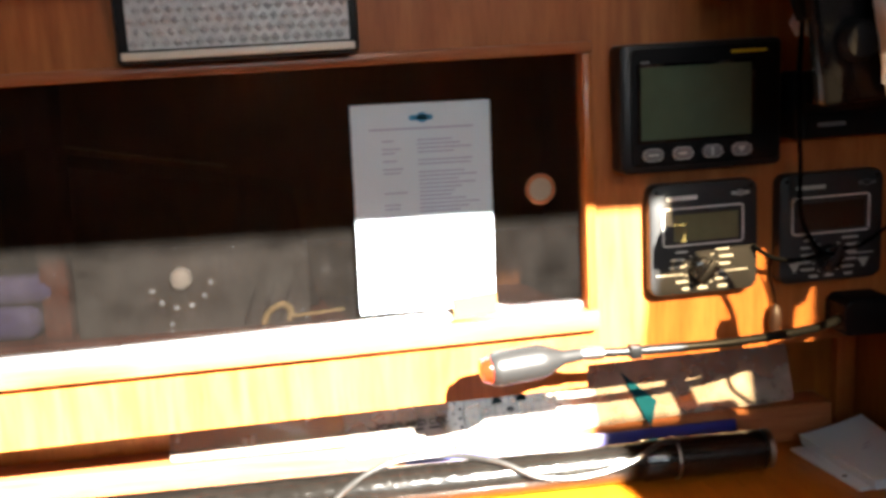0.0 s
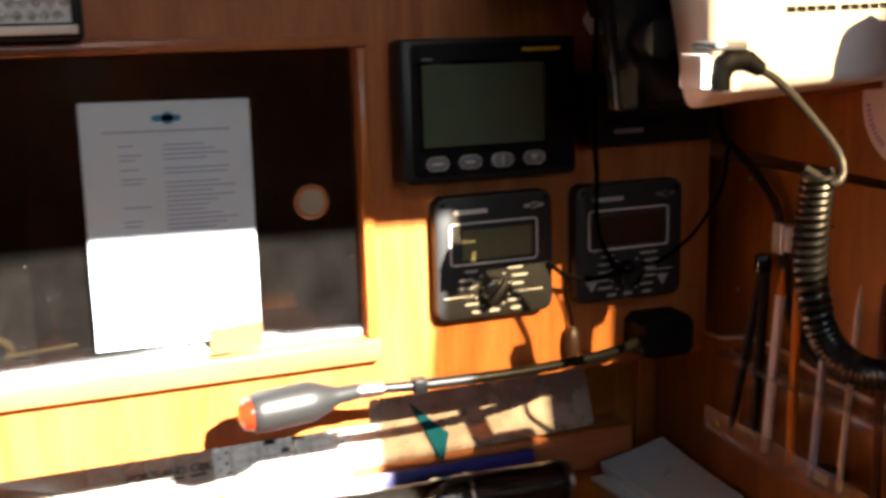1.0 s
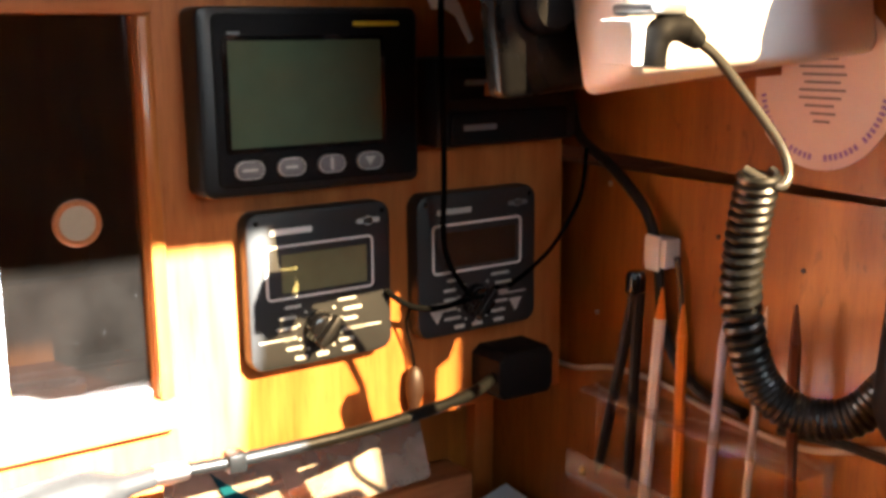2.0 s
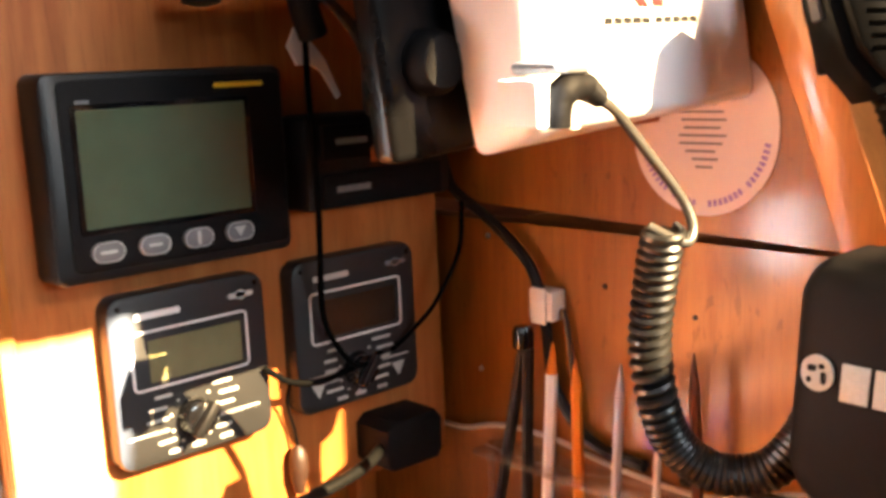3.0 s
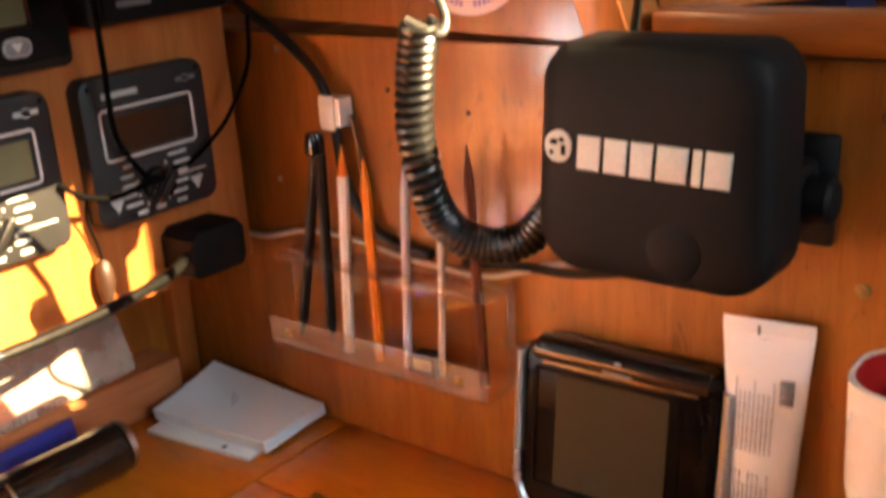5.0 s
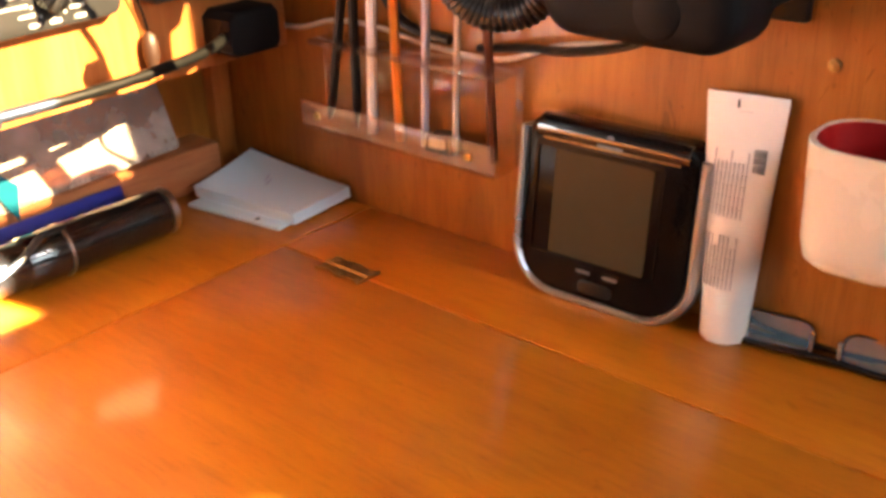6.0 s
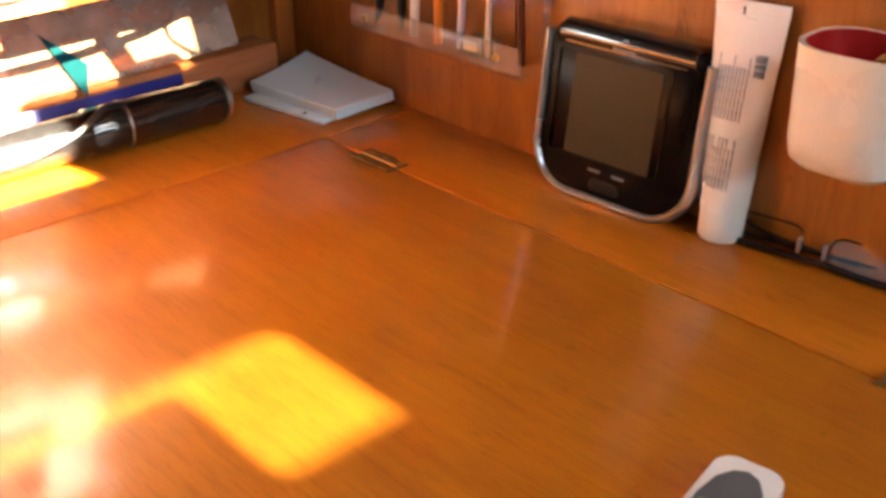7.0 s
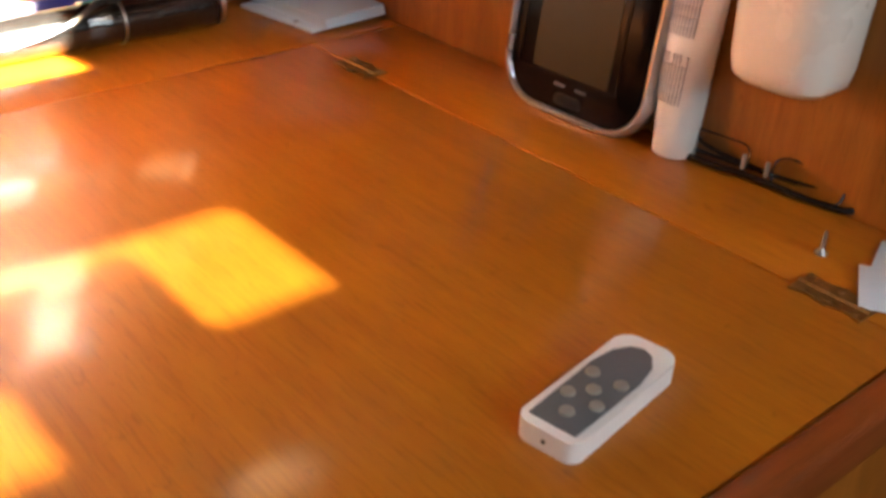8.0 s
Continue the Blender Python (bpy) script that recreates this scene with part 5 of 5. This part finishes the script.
for a, b in zip(rings, rings[1:]):
    for i in range(28):
        bm.faces.new((a[i], a[(i + 1) % 28], b[(i + 1) % 28], b[i]))
bm.faces.new(rings[0])
bm.faces.new(list(reversed(rings[-1])))
part("body", bm, M_WHITE, ct, "white body flattened at the top")
part("crimp", box(-0.0268, 0.0268, -0.0009, 0.0009, 0.1748, 0.184, 0.0004), M_WHITE, ct)


def tube_text(x, z, w, hh, tall=False):
    f = max(0.0, min(1.0, (z - 0.025) / 0.150))
    d = (0.0172 * (1 - f ** 1.4) + 0.0008) * math.sqrt(max(0.05, 1 - (x / (0.0172 + 0.0095 * f)) ** 2))
    return box(x - w / 2, x + w / 2, -d - 0.0009, -d + 0.0006, z - hh / 2, z + hh / 2)


pr = []
rnd = random.Random(21)
for col in range(9):
    x = -0.0160 + 0.0028 * col
    for z0, z1 in ((0.098, 0.145), (0.045, 0.088)):
        zz = z0
        while zz < z1 - 0.006 - 0.002 * (col % 4):
            ln = 0.0075
            pr.append(tube_text(x, zz + ln / 2, 0.0009, ln))
            zz += ln + 0.0004
part("print", join(*pr), M_TUBEPRINT, ct, "columns of grey print")
part("barcode", join(*[tube_text(0.0135 + 0.0 * i, 0.132 + 0.0017 * i, 0.008, 0.0010 if i % 3 else 0.0005) for i in range(10)]), M_GREYPRINT, ct)
part("batch_mark", join(*[box(-0.004 + 0.0022 * i, -0.0026 + 0.0022 * i, -0.0013, -0.0008, 0.167, 0.172) for i in range(4)], box(-0.006, -0.0045, -0.0013, -0.0008, 0.174, 0.180)), M_GREYPRINT, ct)

cup = thing("wall_cup", "cream plastic cup with a red inside, fixed to the bulkhead", "cup", Matrix.Translation((0.516, 0.584, 0.840)))


def cup_shell(grow, z0, zt):
    bm = bmesh.new()
    rings = []
    for f, s in ((0.0, 0.55), (0.01, 0.80), (0.06, 0.92), (0.2, 0.98), (1.0, 1.04)):
        z = z0 + (zt - z0) * f
        o = outline(0.076 * s + grow, 0.066 * s + grow, 0.025 * s, 8)
        rings.append([bm.verts.new((b, a, z)) for a, b in o])
    for a, b in zip(rings, rings[1:]):
        for i in range(len(a)):
            bm.faces.new((a[i], a[(i + 1) % len(a)], b[(i + 1) % len(a)], b[i]))
    bm.faces.new(rings[0])
    return bm, [v.co.copy() for v in rings[-1]]


outer, ro = cup_shell(0.0, 0.0, 0.078)
part("shell", outer, M_WARMWHITE, cup, "cream outside")
inner, ri = cup_shell(-0.006, 0.004, 0.0778)
part("lining", inner, M_RED, cup, "red inside")
bm = bmesh.new()
va, vb = [bm.verts.new(q) for q in ro], [bm.verts.new(q) for q in ri]
for i in range(len(va)):
    bm.faces.new((va[i], va[(i + 1) % len(va)], vb[(i + 1) % len(va)], vb[i]))
part("rim", bm, M_WARMWHITE, cup)
hk = thing("brass_hook", "twisted brass hook lying in the cup", "hook", Matrix.Translation((0.505, 0.565, 0.905)))
part("bend", tube(smooth_path([(0.0, 0.020, -0.030), (0.0, 0.010, 0.004), (-0.004, -0.004, 0.014), (-0.004, -0.018, 0.016), (0.0, -0.024, 0.030), (0.004, -0.022, 0.050), (0.008, -0.012, 0.062)], 6), 0.0030, 8), M_BRASS, hk)

eg = thing("reading_glasses", "folded dark-rimmed reading glasses lying upside down on the table", "glasses", Matrix.Translation((0.5385, 0.606, DESK_Z)) @ Matrix.Rotation(radians(-83), 4, "Z") @ Matrix.Diagonal((1.08, 1.0, 0.95, 1.0)))
part("brow_bar", tube(smooth_path([(-0.067, 0.004, 0.0045), (-0.060, 0.0, 0.0034), (-0.034, -0.001, 0.0030), (-0.008, -0.0005, 0.0045), (0.008, -0.0005, 0.0045), (0.034, -0.001, 0.0030), (0.060, 0.0, 0.0034), (0.067, 0.004, 0.0045)], 5), 0.0028, 8), M_GLOSSBLACK, eg, "thick dark brow bar")
for s in (-1, 1):
    o = outline(0.050, 0.023, 0.009, 6)
    tilt = Matrix.Translation((s * 0.034, 0.0040, 0.0140)) @ Matrix.Rotation(radians(-24), 4, "X")
    rim = part("rim", moved(tube([(a, 0, b) for a, b in o + o[:1]], 0.0008, 8), tilt), M_GLOSSBLACK, eg, "thin dark lower rim")
    part("lens", moved(slab([(a * 0.97, b * 0.95) for a, b in o], 0.0010), tilt), M_LENS, rim)
    part("temple", tube(smooth_path([(s * 0.067, 0.004, 0.0055), (s * 0.062, 0.0080, 0.0060), (0.0, 0.0095 + 0.001 * s, 0.0070), (-s * 0.044, 0.0090 + 0.001 * s, 0.0120), (-s * 0.058, 0.0085 + 0.001 * s, 0.0260)], 6), 0.0019, 8), M_GLOSSBLACK, eg)
    part("nose_pad", moved(box(-0.0011, 0.0011, -0.002, 0.002, -0.006, 0.006, 0.0008), Matrix.Translation((s * 0.0085, -0.0045, 0.0165))), M_SILVER, eg)

# ---- remote control, papers ----
rc = thing("remote_control", "small white remote control with a grey key field", "remote", pose(0.2590, 0.5020, DESK_Z, 0, 0, 9))
sh = prism([(a, b) for a, b in outline(0.098, 0.036, (0.011, 0.008, 0.008, 0.011), 10)], 0.0125, "z")
bmesh.ops.bevel(sh, geom=[e for e in sh.edges if abs(e.verts[0].co.z - e.verts[1].co.z) < 1e-6], offset=0.0025, segments=3, profile=0.5, affect="EDGES")
part("case", sh, M_WHITE, rc, "white case")
kf = [(-0.043, -0.0135), (0.012, -0.0145), (0.028, -0.0120), (0.037, -0.0065), (0.040, 0.0), (0.037, 0.0065), (0.028, 0.0120), (0.012, 0.0145), (-0.043, 0.0135)]
part("key_field", prism(kf, 0.0008, "z", 0.0125), paint("slate_keypad", (0.10, 0.11, 0.12), 0.5), rc, "slate grey key field")
for kx, ky in ((-0.031, 0.0), (-0.018, 0.0085), (-0.018, -0.0085), (-0.008, 0.0), (0.004, 0.0085), (0.004, -0.0085)):
    part("key", moved(lathe([(0.0040, 0), (0.0038, 0.0012), (0.0028, 0.0018), (0.0005, 0.0019)], 14), Matrix.Translation((kx, ky, 0.0133))), paint("grey_key", (0.26, 0.25, 0.21), 0.5), rc)
part("led", moved(box(-0.0004, 0.0006, -0.001, 0.001, -0.001, 0.001), Matrix.Translation((-0.0492, 0, 0.006))), M_BLACK, rc)
solid("paper_slip", moved(box(-0.026, 0.026, -0.020, 0.020, 0, 0.0012, 0.0003), Matrix.Rotation(radians(30), 4, "Z")), M_PAPER, "white slip of paper on the hinge", "paper", Matrix.Translation((0.478, 0.464, DESK_Z + 0.0022)))
solid("folded_leaflet", moved(join(box(-0.030, 0.030, -0.024, 0.024, 0, 0.0015, 0.0003), moved(box(-0.030, 0.030, 0, 0.024, 0.0, 0.0012, 0.0003), pose(0, -0.023, 0.0016, 18, 0, 0))), Matrix.Rotation(radians(20), 4, "Z")), M_PAPER, "folded white leaflet with violet stripes", "paper",
      Matrix.Translation((0.514, 0.470, DESK_Z + 0.0003)))
